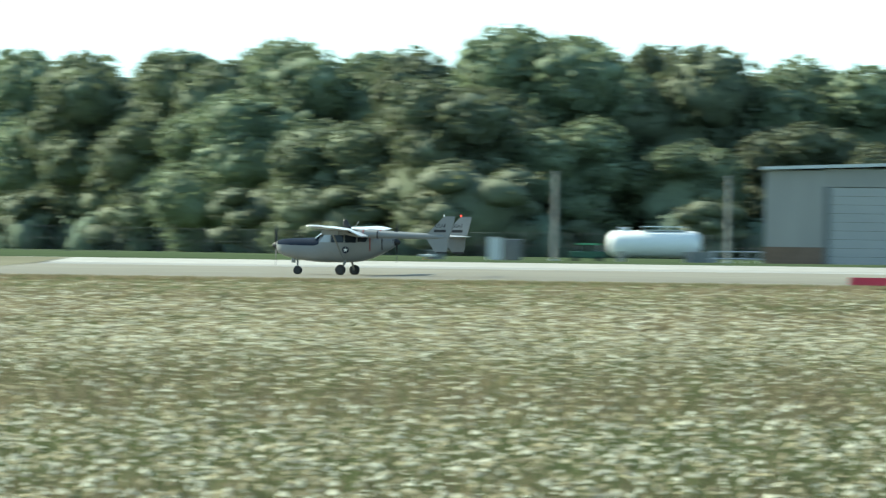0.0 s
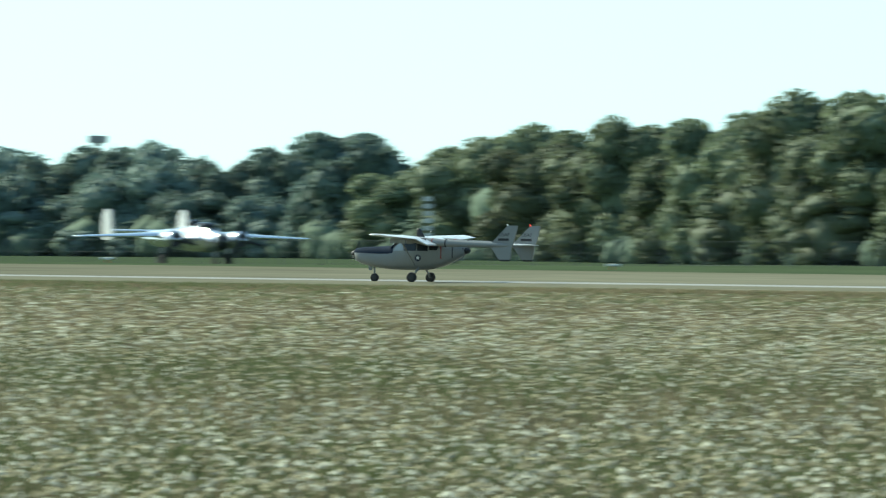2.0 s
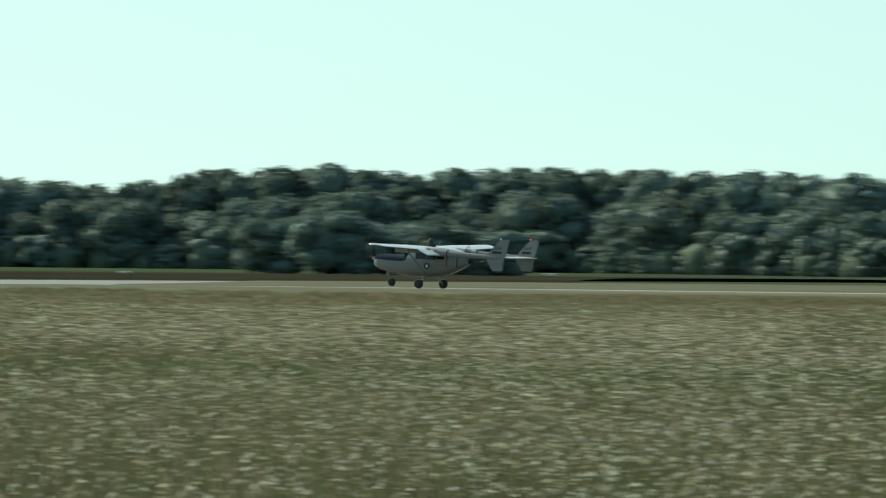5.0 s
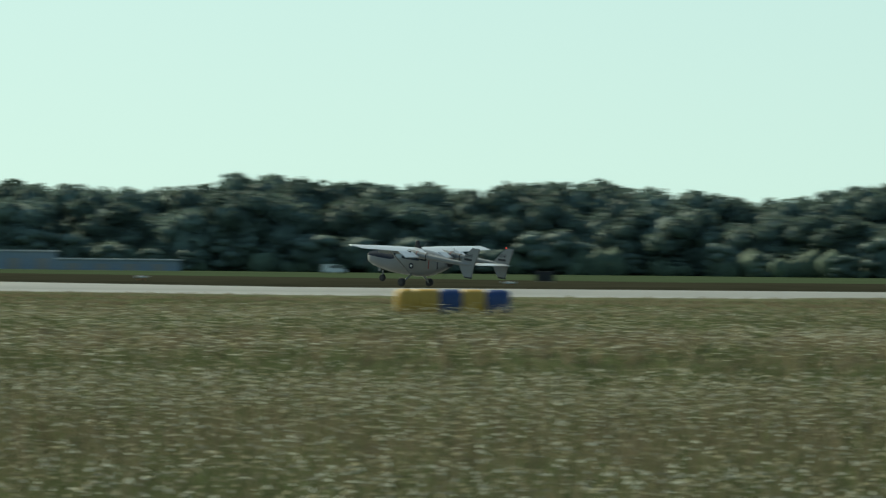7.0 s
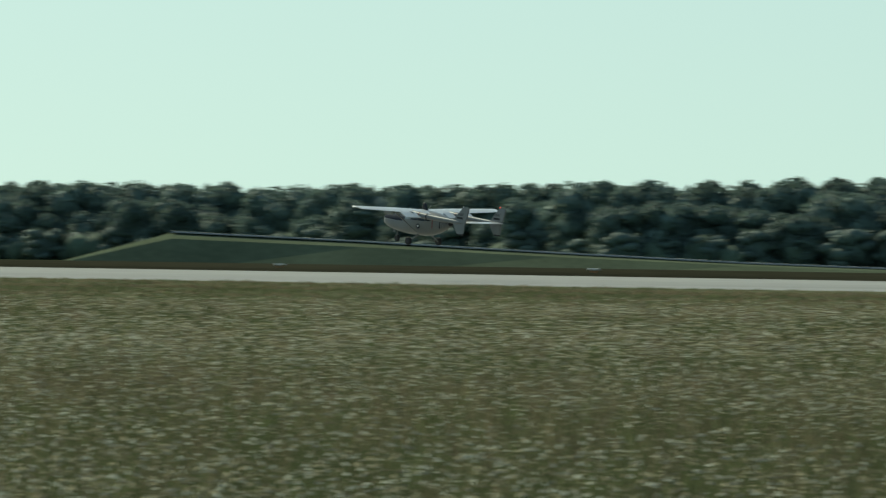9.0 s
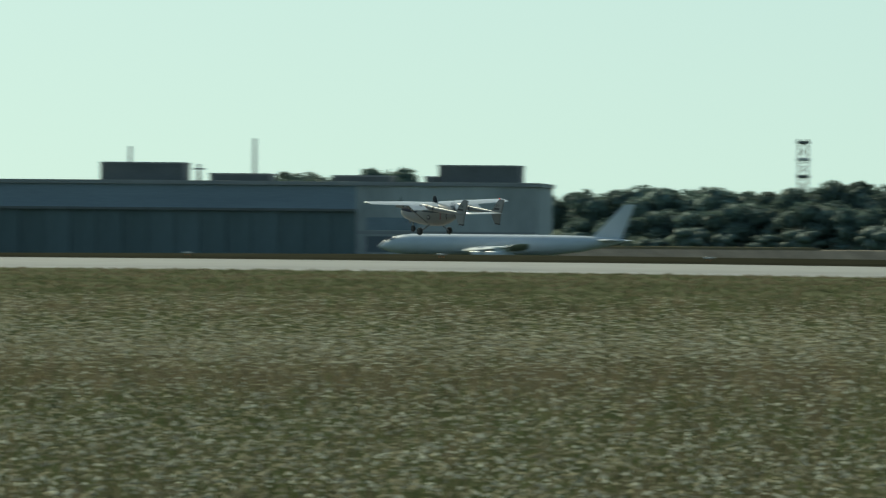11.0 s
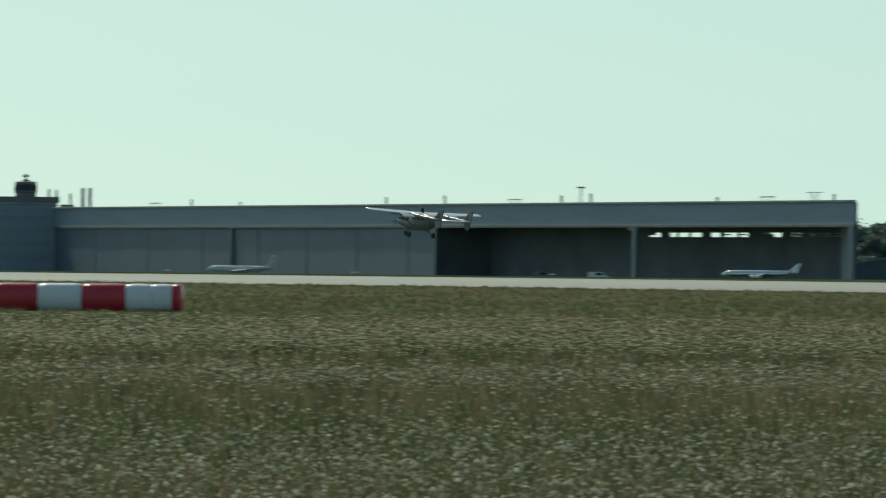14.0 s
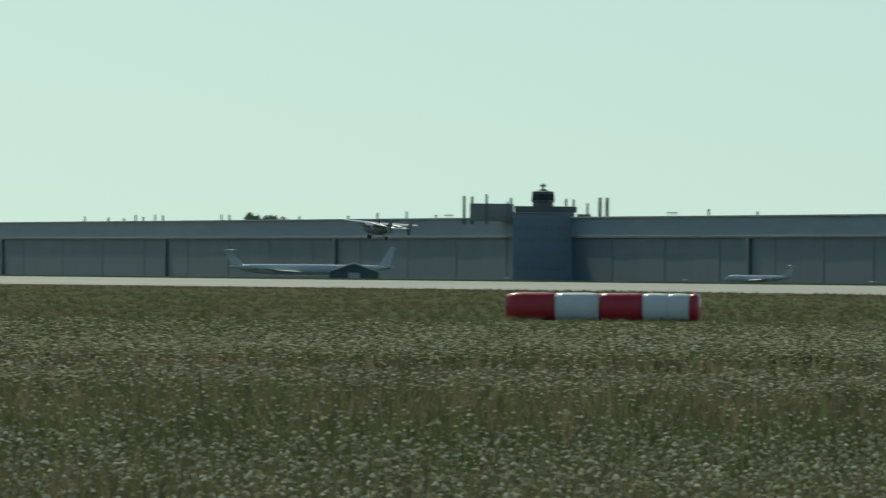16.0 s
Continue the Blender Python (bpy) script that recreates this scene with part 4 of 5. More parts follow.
def low_sheds():
    """Low pale buildings by the wood and between the hangars."""
    for a0, a1, r, h, lb in ((39.75, 39.0, 2320, 4.3, "long low pale metal shed"), (39.0, 38.36, 2300, 2.7, "long low light grey shed with flat roof")):
        t, L = facing("shed", a0, r, a1, r, lb, "shed", .1)
        part("wall", slab(0, L, 0, 14, 0, h - .3), M_FASCIA, t)
        part("roof", slab(-.3, L + .3, -.4, 14.3, h - .29, h, .05), M_RWHITE, t)
        for k in range(int(L // 6)):
            part("door", slab(2 + k * 6, 4.6 + k * 6, -.05, -.003, 0, h * .6), M_GREY, t)
    t, L = facing("arched_hangar", 52.6, 2560, 51.66, 2560, "dark hangar with a curved metal roof", "hangar", .1)
    bm = loft(bmesh.new(), [[Vector((L * u, y, 0)) for u in (0, 1)][:1] + [Vector((L * u, y, 3.2 + 2.6 * math.sin(math.pi * u))) for u in [i / 16 for i in range(17)]] + [Vector((L, y, 0))] for y in (0, 40)])
    part("shell", bm, M_DOOR, t)
    bm = loft(bmesh.new(), [[Vector((L * u, -.5, 3.2 + k + 2.6 * math.sin(math.pi * u))) for u in [i / 16 for i in range(17)]] + [Vector((L * u, 1, 3.2 + k + 2.6 * math.sin(math.pi * u))) for u in [1 - i / 16 for i in range(17)]] for k in (.02, .4)])
    part("roof_edge", bm, M_ROOF, t)
    t, L = facing("long_shed", 51.72, 2450, 50.94, 2450, "low shed with bright white metal roof", "shed", .1)
    part("wall", slab(0, L, 0, 18, 0, 3.05), M_FASCIA, t)
    bm = bmesh.new()
    loft(bm, [[Vector((x, -.6, 3.1)), Vector((x, 9, 3.8)), Vector((x, 18.6, 3.1)), Vector((x, 9, 3.5))] for x in (-.4, L + .4)])
    part("roof", bm, M_WHITE, t, "white sheet roof")
    t, L = facing("lean_to", 51.44, 2420, 51.03, 2420, "small lean-to with pale roof", "shed", .1)
    part("wall", slab(0, L, 0, 8, 0, 1.9), M_DKDOOR, t)
    part("roof", slab(-.2, L + .2, -.4, 8.2, 1.91, 2.2, 0, pose(0, 0, 0, 3, 0, 0)), M_RWHITE, t)
    t, L = facing("shed", 47.5, 2500, 45.2, 2600, "long low brown earth bank with fence", "bank", .1)
    part("bank", loft(bmesh.new(), [[Vector((x, 0, 0)), Vector((x, 4, 2.4)), Vector((x, 9, 2.6)), Vector((x, 14, 0))] for x in (0, L * .5, L)]), mat("bare_earth", (0.24, 0.21, 0.165), 0.95, vary=.3, scale=.2, fine=2, bump=.5, spec=0), t)
    t.name = "earth_bank"
    part("crest", loft(bmesh.new(), [[Vector((x, 4.2, 2.42)), Vector((x, 5, 3.0)), Vector((x, 8, 3.1)), Vector((x, 8.8, 2.6))] for x in (0, L * .3, L * .6)]), M_DRYBANK, t, "dry grass along the crest")
    for k in range(24):
        part("fence_post", slab(L * k / 24, L * k / 24 + .15, 3.9, 4.05, 2.2, 4.2), M_PENT, t)
    for a0, a1, r, h0, h1, mt, lb in ((44.3, 40.3, 1500, 5.4, 1.2, M_GRASSY, "low grass bank with a pale worn crest"), (27.4, 24.9, 1450, 4.3, .2, M_DRYBANK, "low dry brownish grass bank before the wood")):
        t, L = facing("grass_bank", a0, r, a1, r, lb, "bank", .2)
        high = lambda k: (h0 + (h1 - h0) * k) if k >= 0 else 0.05
        part("slope", loft(bmesh.new(), [[Vector((x, 0, 0)), Vector((x, 5, high(k) * .85)), Vector((x, 8, high(k))), Vector((x, 26, high(k))), Vector((x, 34, 0))] for x, k in ((-20, -1), (0, 0), (L * .25, .25), (L * .5, .55), (L * .75, .82), (L, 1))]), mt, t)
        if a0 > 40:
            part("crest", loft(bmesh.new(), [[Vector((x, 7.2, h0 + (h1 - h0) * k + .02)), Vector((x, 7.4, h0 + (h1 - h0) * k + .22)), Vector((x, 10, h0 + (h1 - h0) * k + .24)), Vector((x, 10.2, h0 + (h1 - h0) * k + .02))] for x, k in ((0, 0), (L * .25, .25), (L * .5, .55), (L * .75, .82), (L, 1))]), M_TAXI, t, "pale gravel track on the crest")


def masts():
    """Radio mast and power pylons."""
    p = polar(46.26, 2900)
    t = thing("radio_mast", (p.x, p.y, ground_z(p.x, p.y)), 44, "red and white banded lattice radio mast", "mast")
    top = 31.5
    for k in range(7):
        z0, z1 = top * k / 7, top * (k + 1) / 7
        paint = M_RWHITE if k % 2 else M_PENT
        for sx in (-1, 1):
            for sy in (-1, 1):
                part("leg", tube(bmesh.new(), (sx * 1.2, sy * 1.2, z0), (sx * 1.2, sy * 1.2, z1), .16, .16, 6), paint, t)
            for q in range(2):
                za, zb = z0 + (z1 - z0) * q / 2, z0 + (z1 - z0) * (q + 1) / 2
                for e in (-1, 1):
                    part("brace", tube(bmesh.new(), (-1.2 * e, sx * 1.2, za), (1.2 * e, sx * 1.2, zb), .09, .09, 5), paint, t)
        part("antenna_ring", slab(-1.7, 1.7, -1.7, 1.7, z1 - 1.3, z1 - .5, .2), M_PENT if k % 2 == 0 else M_RWHITE, t)
    for a, h, r in ((52.285, 24.6, 3000), (51.395, 22.6, 3000), (51.55, 20, 3400), (52.74, 25.5, 3300)):
        p = polar(a, r)
        t = thing("power_pylon", (p.x, p.y, ground_z(p.x, p.y)), a, "grey lattice power pylon with cross arms", "pylon", "power pylons")
        bm = bmesh.new()
        for sx in (-1, 1):
            for sy in (-1, 1):
                tube(bm, (sx * 2.2, sy * 2.2, 0), (sx * 1.0, sy * 1.0, h), .11, .08, 5)
        for k in range(9):
            z0, z1 = h * k / 9, h * (k + 1) / 9
            w0, w1 = 2.2 - 1.2 * k / 9, 2.2 - 1.2 * (k + 1) / 9
            tube(bm, (-w0, -w0, z0), (w1, -w1, z1), .08, .08, 4), tube(bm, (w0, -w0, z0), (-w1, -w1, z1), .08, .08, 4)
        part("lattice", bm, M_STEEL, t)
        for z, w in ((h * .7, 3.8), (h * .85, 4.2), (h, 2.6)):
            bm = bmesh.new()
            tube(bm, (-w, 0, z), (w, 0, z), .1, .1, 6)
            part("cross_arm", bm, M_STEEL, t)
    for a, h, r in ((21.38, 15.0, 1800), (23.09, 20.5, 1850)):
        p = polar(a, r)
        t = thing("lattice_tower", (p.x, p.y, ground_z(p.x, p.y)), a, "pale lattice tower with small platform", "tower")
        bm = bmesh.new()
        for sx in (-1, 1):
            for sy in (-1, 1):
                tube(bm, (sx * .7, sy * .7, 0), (sx * .6, sy * .6, h), .1, .1, 5)
        part("legs", bm, M_RWHITE, t)
        for k in range(int(h / 1.2)):
            part("rung_panel", slab(-.7, .7, -.72, -.66, k * 1.2 + .5, k * 1.2 + 1.1), M_RWHITE, t)
        if h > 16:
            part("platform", slab(-1.6, 1.6, -1.6, 1.6, h - 1.4, h - .2, .1), M_GREY, t)


def roadside_things():
    """Fuel tank, shed, posts and cabinets on the apron where the take-off run begins."""
    gz = lambda a, r: ground_z(*polar(a, r).xy)
    t, L = facing("grey_shed", 13.13, 800, 11.2, 800, "grey metal shed with brick base and a white roller door", "shed")
    part("wall", slab(0, 4.3, 0, 16, 1.35, 6.9), M_GREY, t)
    part("wall", slab(4.3, 9.6, 0, 16, 5.75, 7.05), M_GREY, t)
    part("wall", slab(9.6, L, 0, 16, 1.35, 7.2), M_GREY, t)
    part("brick_base", slab(-.05, 4.3, -.08, 16, -.2, 1.34, .02), M_BRICK, t)
    part("brick_base", slab(9.6, L, -.08, 16, -.2, 1.34, .02), M_BRICK, t)
    bm = loft(bmesh.new(), [[Vector((-.3, y, 6.92)), Vector((L + .3, y, 8.0)), Vector((L + .3, y, 8.25)), Vector((-.3, y, 7.15))] for y in (-.5, 16.4)])
    part("roof", bm, M_RWHITE, t, "pale metal roof edge")
    part("door_frame", slab(4.3, 4.7, -.1, .3, 0, 5.74), M_PENT, t)
    part("door_frame", slab(9.2, 9.6, -.1, .3, 0, 5.74), M_PENT, t)
    for k in range(9):
        part("door_panel", slab(4.72, 9.18, .05, .12, .05 + k * .63, .66 + k * .63, .004), M_ROLLER, t)
    p = polar(13.70, 792)
    t = thing("fuel_tank", (p.x, p.y, gz(13.7, 792)), 13.7, "white horizontal fuel tank on saddles", "tank")
    bm = loft(bmesh.new(), [ring_x(x * .91, 0, 1.42, r * .82, r * .82, 24) for x, r in ((-3.7, .25), (-3.62, .7), (-3.4, 1.02), (-3.1, 1.18), (3.1, 1.18), (3.4, 1.02), (3.62, .7), (3.7, .25))])
    shell = part("shell", bm, M_WHITE, t, smooth=True)
    for x in (-2.4, 2.4):
        part("saddle", slab(x - .25, x + .25, -.8, .8, -.05, .9, .03), M_GREY, t)
    part("walkway", slab(-.9, 2.2, -.4, .4, 2.38, 2.46), M_STEEL, t)
    part("handrail", slab(-.9, 2.2, -.43, -.37, 2.64, 2.72), M_WHITE, t, "pale handrail over the tank")
    part("hatch", slab(-2.5, -1.9, -.25, .25, 2.3, 2.62, .04), M_WHITE, t)
    for x in (-.9, .65, 2.15):
        bm = bmesh.new()
        tube(bm, (x, -.4, 2.42), (x, -.4, 2.66), .04, .04, 6)
        part("rail_post", bm, M_STEEL, t)
    part("pump_box", slab(2.6, 4.6, -1.6, -1.0, -.05, .9, .04), M_PENT, t)
    for a, h in ((14.22, 6.4), (13.32, 6.2)):
        p = polar(a, 780)
        t = thing("metal_post", (p.x, p.y, gz(a, 780)), a, "tall dull grey metal post on the apron", "post", "apron posts")
        bm = bmesh.new()
        tube(bm, (0, 0, -.1), (0, 0, h), .16, .12, 10)
        part("shaft", bm, M_GREY, t)
        part("cap", slab(-.17, .17, -.17, .17, h, h + .12, .03), M_GREY, t)
        part("foot", slab(-.25, .25, -.25, .25, -.05, .25, .02), M_CONC, t)
    for a, r, w, h, mt, nm, lb in ((14.53, 780, 1.0, 1.75, M_RWHITE, "cabinet", "white metal electrical cabinet on a plinth"), (14.44, 782, 1.3, 1.6, M_PENT, "cabinet", "dark brown electrical cabinet on a plinth"), (14.84, 700, 1.1, .8, M_PENT, "cabinet", "low dark utility box")):
        p = polar(a, r)
        t = thing(nm, (p.x, p.y, gz(a, r)), a, lb, "cabinet")
        part("body", slab(-w / 2, w / 2, -.4, .4, .08, h, .03), mt, t)
        part("plinth", slab(-w / 2 - .05, w / 2 + .05, -.45, .45, -.1, .075), M_CONC, t)
        part("cap", slab(-w / 2 - .06, w / 2 + .06, -.46, .46, h + .003, h + .06, .01), M_ROOF, t)
        part("door", slab(-w / 2 + .08, w / 2 - .08, -.43, -.403, .2, h - .12, .01), mt, t)
    # apron gear beside the tank
    p = polar(14.05, 776)
    t = thing("utility_cart", (p.x, p.y, gz(14.05, 776)), 14, "low dark green utility cart parked on the apron", "cart")
    part("body", slab(-1.3, 1.3, -.6, .6, .35, .85, .08), mat("dark_green_paint", (0.03, 0.09, 0.05), .5), t)
    part("canopy", slab(-.7, .9, -.6, .6, 1.3, 1.42, .02), mat("light_green_roof", (0.12, 0.36, 0.17), .5), t, "light green roof")
    for x in (-.65, .85):
        for y in (-.5, .5):
            part("post", slab(x - .03, x + .03, y - .03, y + .03, .84, 1.31), M_STEEL, t)
    for x in (-.85, .85):
        for y in (-.6, .6):
            w = part("wheel", lathe_y(bmesh.new(), [(-.1, .12), (-.1, .26), (.1, .26), (.1, .12)], 14), M_RUBBER, t)
            w.location = (x, y, .26)
    p = polar(13.28, 770)
    t = thing("pipe_rack", (p.x, p.y, gz(13.28, 770)), 13.3, "low steel pipe rack with rails beside the fuel tank", "rack")
    for x in (-1.6, -.5, .6, 1.7):
        part("post", slab(x - .06, x + .06, -.06, .06, -.05, 1.0), M_STEEL, t)
    for z in (.45, .95):
        bm = bmesh.new()
        tube(bm, (-1.8, 0, z), (1.9, 0, z), .05, .05, 8)
        part("pipe", bm, M_STEEL, t)
    p = polar(21.33, 1120)
    t = thing("beacon_trailer", (p.x, p.y, gz(21.33, 1120)), 21, "small orange and white beacon trailer by the perimeter road", "trailer")
    part("base", slab(-.9, .9, -.5, .5, .3, .8, .05), M_RWHITE, t)
    part("mast", slab(-.06, .06, -.06, .06, .8, 1.6), M_STEEL, t)
    part("board", slab(-.5, .5, -.05, .05, 1.6, 2.4, .02), M_ORANGE, t, "orange light board")
    for x in (-.6, .6):
        w = part("wheel", lathe_y(bmesh.new(), [(-.6, .12), (-.6, .3), (.6, .3), (.6, .12)], 14), M_RUBBER, t)
        w.location = (x, 0, .3)
    # red barrier at the near runway edge
    p = polar(12.55, 470)
    t = thing("barrier", (p.x, p.y, 0), 12.5, "low red plastic barrier", "barrier")
    part("body", loft(bmesh.new(), [[Vector((x, -.25, 0)), Vector((x, .25, 0)), Vector((x, .12, .42)), Vector((x, -.12, .42))] for x in (-1.1, 1.1)]), M_REDV, t)
    # distance boards and far boxes along the runway
    for a, y, w, h, lb in ((18.14, 522, .9, .75, "brown runway sign board"), (36.46, 524, 1.1, .6, "dark runway sign board"), (40.28, 524, .9, .6, "dark runway sign board"), (26.2, 524, .8, .5, "dark runway sign board")):
        r = y / math.cos(radians(a))
        p = polar(a, r)
        t = thing("sign_board", (p.x, p.y, gz(a, r) + (.44 if a > 32 else .1)), a, lb, "sign")
        part("panel", slab(-w / 2, w / 2, -.1, .1, .12, h + .1, .02), M_BRICK if y == 522 else M_BLACK, t)
        for x in (-w / 3, w / 3):
            part("leg", slab(x - .04, x + .04, -.04, .04, -.1, .12), M_STEEL, t)


def runway_lights():
    first = None
    for k in range(26):
        x = -110 - 27.5 * k
        for y in (517.5,):
            m = pose(x, y, ground_z(x, y) + (.25 if -640 < x < -300 else .12), 0, 0, 0)
            if first is None:
                first = thing("runway_light", (x, y, ground_z(x, y) + (.25 if -640 < x < -300 else .12)), 0, "small white elevated runway edge light", "light", "runway edge lights")
                bm = bmesh.new()
                tube(bm, (0, 0, 0), (0, 0, .16), .06, .05, 8)
                part("stem", bm, M_ORANGE, first)
                part("head", slab(-.32, .32, -.12, .12, .16, .28, .04), M_RWHITE, first)
            else:
                copy_thing(first, m)


def marker(name, a, r, turn, segs, h, w, label):
    """A soft long block in coloured lengths, rounded on top and sagging a little."""
    p = polar(a, r)
    t = thing(name, (p.x, p.y, 0), a + turn, label, "marker")
    L = sum(s for s, _ in segs)
    x = -L / 2
    for i, (s, mt) in enumerate(segs):
        rings = []
        for k in range(7):
            u = k / 6
            puff = 1 + .045 * math.sin(math.pi * u) + .012 * math.sin(9 * (x + s * u))
            end = .86 if (i == 0 and k == 0) or (i == len(segs) - 1 and k == 6) else 1.0
            rings.append([Vector((q.x, q.y, max(0.0, q.z))) for q in ring_x(x + s * u, 0, h * .5, w * .5 * puff * end, h * .5 * puff * end, 22, 3.2)])
        part("length", loft(bmesh.new(), rings), mt, t, smooth=True)
        x += s


hangar_row()
control_tower()
plant_hangar()
low_sheds()
masts()
roadside_things()
runway_lights()
marker("red_white_marker", 56.52, 352, -10, [(1.6, M_REDV), (1.42, M_WHITEV), (1.42, M_REDV), (.82, M_WHITEV), (.68, M_WHITEV), (.28, M_REDV)], .88, .9, "soft red and white striped show-line marker block in the meadow")
marker("yellow_blue_marker", 36.94, 330, 8, [(.5, M_YELLOW), (.75, M_YELLOW), (.68, M_BLUE), (.72, M_YELLOW), (.75, M_BLUE)], .76, .8, "soft yellow and blue striped show-line marker block in the meadow")


M_WIRE = mat("weathered_galvanised_wire", (0.1, 0.105, 0.1), 0.75, vary=0.2, scale=1.0, fine=8, bump=0)


def wire_fence():
    """Post and wire-mesh fence between the verge and the wood."""
    y0, x0, x1 = 905.0, -160.0, -520.0
    t = thing("wire_fence", (0, y0, 0), 0, "long grey chain-link fence before the wood", "fence")
    n = 90
    zs = lambda x: ground_z(x, y0)
    post = None
    for k in range(n + 1):
        x = x0 + (x1 - x0) * k / n
        if post is None:
            bm = bmesh.new()
            tube(bm, (0, 0, -.1), (0, 0, 2.3), .05, .05, 8)
            post = part("post", bm, M_WIRE, t)
            post.location = (x, 0, zs(x))
        else:
            ob = new("post", post.data)
            ob.parent, ob.location = t, (x, 0, zs(x))
    for z in (.15, 1.2, 2.25):
        bm = bmesh.new()
        for k in range(n):
            xa, xb = x0 + (x1 - x0) * k / n, x0 + (x1 - x0) * (k + 1) / n
            tube(bm, (xa, .06, zs(xa) + z), (xb, .06, zs(xb) + z), .01, .01, 4)
        part("rail", bm, M_WIRE, t)
    verts, faces = [], []
    x, i = x0, 0
    while x > x1:
        z = zs(x)
        for d in (-.9, .9):
            o = len(verts)
            verts += [(x - .008, -.06, z + .1), (x + .008, -.06, z + .1), (x + d + .008, -.06, z + 2.25), (x + d - .008, -.06, z + 2.25)]
            faces.append((o, o + 1, o + 2, o + 3))
        x -= .26
    me = bpy.data.meshes.new("wire_mesh")
    me.from_pydata(verts, [], faces)
    me.materials.append(M_WIRE)
    new("wire_mesh", me).parent = t


wire_fence()


def approach_tower():
    """Slim pale tower of stacked boards before the wood."""
    p = polar(21.37, 1400)
    t = thing("light_tower", (p.x, p.y, ground_z(p.x, p.y)), 21.4, "slim pale tower of stacked white boards before the wood", "tower")
    for x in (-.5, .5):
        part("upright", slab(x - .06, x + .06, -.06, .06, -.1, 8.5), M_GREY, t)
    for k in range(8):
        part("board", slab(-.56, .56, -.11, -.065, 1.2 + k * .93, 1.78 + k * .93, .01), M_RWHITE, t)


approach_tower()

M_JET = mat("pale_grey_aircraft_paint", (0.6, 0.63, 0.66), 0.3, vary=0.08, scale=0.6, fine=10, bump=0.02)


# ---- parked aircraft ----
def jet(name, a, r, turn, length, dia, label, fin_h, ttail=False, engines=4, paint=None, wing=True):
    """A parked airliner: nose along +x of its own space, wheels on the ground."""
    paint = paint or M_JET
    p = polar(a, r)
    t = thing(name, (p.x, p.y, ground_z(p.x, p.y)), turn, label, "airliner" if length > 25 else "aeroplane")
    rr, cz = dia / 2, dia / 2 + dia * (.22 if engines == 4 else .6)
    prof = [(.5, .06, -.25), (.485, .35, -.18), (.46, .62, -.1), (.42, .88, -.03), (.37, 1, 0), (-.18, 1, 0), (-.32, .78, .16), (-.42, .45, .36), (-.495, .14, .5)]
    bm = loft(bmesh.new(), [ring_x(x * length, 0, cz + dz * rr, k * rr, k * rr, 24) for x, k, dz in prof])
    part("fuselage", bm, paint, t, smooth=True)
    part("cockpit_glazing", loft(bmesh.new(), [ring_x(x * length, 0, cz + dz * rr, k * rr, k2 * rr, 14) for x, k, k2, dz in ((.462, .45, .1, .42), (.448, .66, .16, .52), (.436, .6, .1, .66))]), M_GLASS, t)
    for side in (1, -1):
        if wing:
            bm = loft(bmesh.new(), [wing_section(x, c, side * y, z, .1, 10) for x, c, y, z in ((.14 * length, .24 * length, rr * .6, cz - rr * .6), (-.06 * length, .11 * length, .24 * length, cz - rr * .3), (-.17 * length, .05 * length, .46 * length, cz + rr * .1))])
            part("wing", bm, paint, t, smooth=True)
            slots = ((.17, .02), (.30, -.07)) if engines == 4 else ((.17, .02),) if engines == 2 else ()
            for fy, fx in slots:
                e = loft(bmesh.new(), [ring_x(x * length * .04 + fx * length, side * fy * length, cz - rr * 1.0, k * rr * .42, k * rr * .42, 14) for x, k in ((1.6, .8), (1.5, 1), (.2, 1), (-1.2, .6))])
                part("engine", e, paint, t, smooth=True)
                part("pylon", slab(fx * length - .02 * length, fx * length + .04 * length, side * fy * length - .12, side * fy * length + .12, cz - rr * .8, cz - rr * .2), paint, t)
        if engines == -2:
            e = loft(bmesh.new(), [ring_x(x * length, side * rr * 1.4, cz + rr * .35, k * rr * .5, k * rr * .5, 14) for x, k in ((-.22, .85), (-.24, 1), (-.34, 1), (-.38, .7))])
            part("engine", e, paint, t, smooth=True)
        z = cz + rr * .5 if not ttail else cz + rr * .6 + fin_h
        off = .5 if not ttail else .56
        bm = loft(bmesh.new(), [wing_section(x, c, side * y, z, .09, 8) for x, c, y in ((-.38 * length - (.06 * length if ttail else 0), .1 * length, .02), (-.45 * length - (.04 * length if ttail else 0), .045 * length, .15 * length))])
        part("tailplane", bm, paint, t, smooth=True)
        bm = bmesh.new()
        tube(bm, (-.03 * length, side * dia * .8, cz - rr * .6), (-.03 * length, side * dia * .8, .4), .14, .12, 8)
        part("gear_leg", bm, M_STEEL, t)
        part("wheel", lathe_y(bmesh.new(), [(-.2, .3), (-.2, .5), (0, .55), (.2, .5), (.2, .3)], 16, -.03 * length, .55), M_RUBBER, t)
        t.children[-1].location.y = side * dia * .8
    fin = bmesh.new()
    lean = .13 * length
    f = fin.faces.new([fin.verts.new((x, -.12, z)) for x, z in ((-.36 * length, cz + rr * .7), (-.36 * length - lean, cz + rr * .6 + fin_h), (-.36 * length - lean - .045 * length, cz + rr * .6 + fin_h), (-.48 * length, cz + rr * .6))])
    ex = bmesh.ops.extrude_face_region(fin, geom=[f])
    bmesh.ops.translate(fin, vec=(0, .24, 0), verts=[v for v in ex["geom"] if isinstance(v, bmesh.types.BMVert)])
    part("fin", fin, paint, t)
    bm = bmesh.new()
    tube(bm, (.38 * length, 0, cz - rr * .8), (.38 * length, 0, .3), .12, .1, 8)
    part("nose_leg", bm, M_STEEL, t)
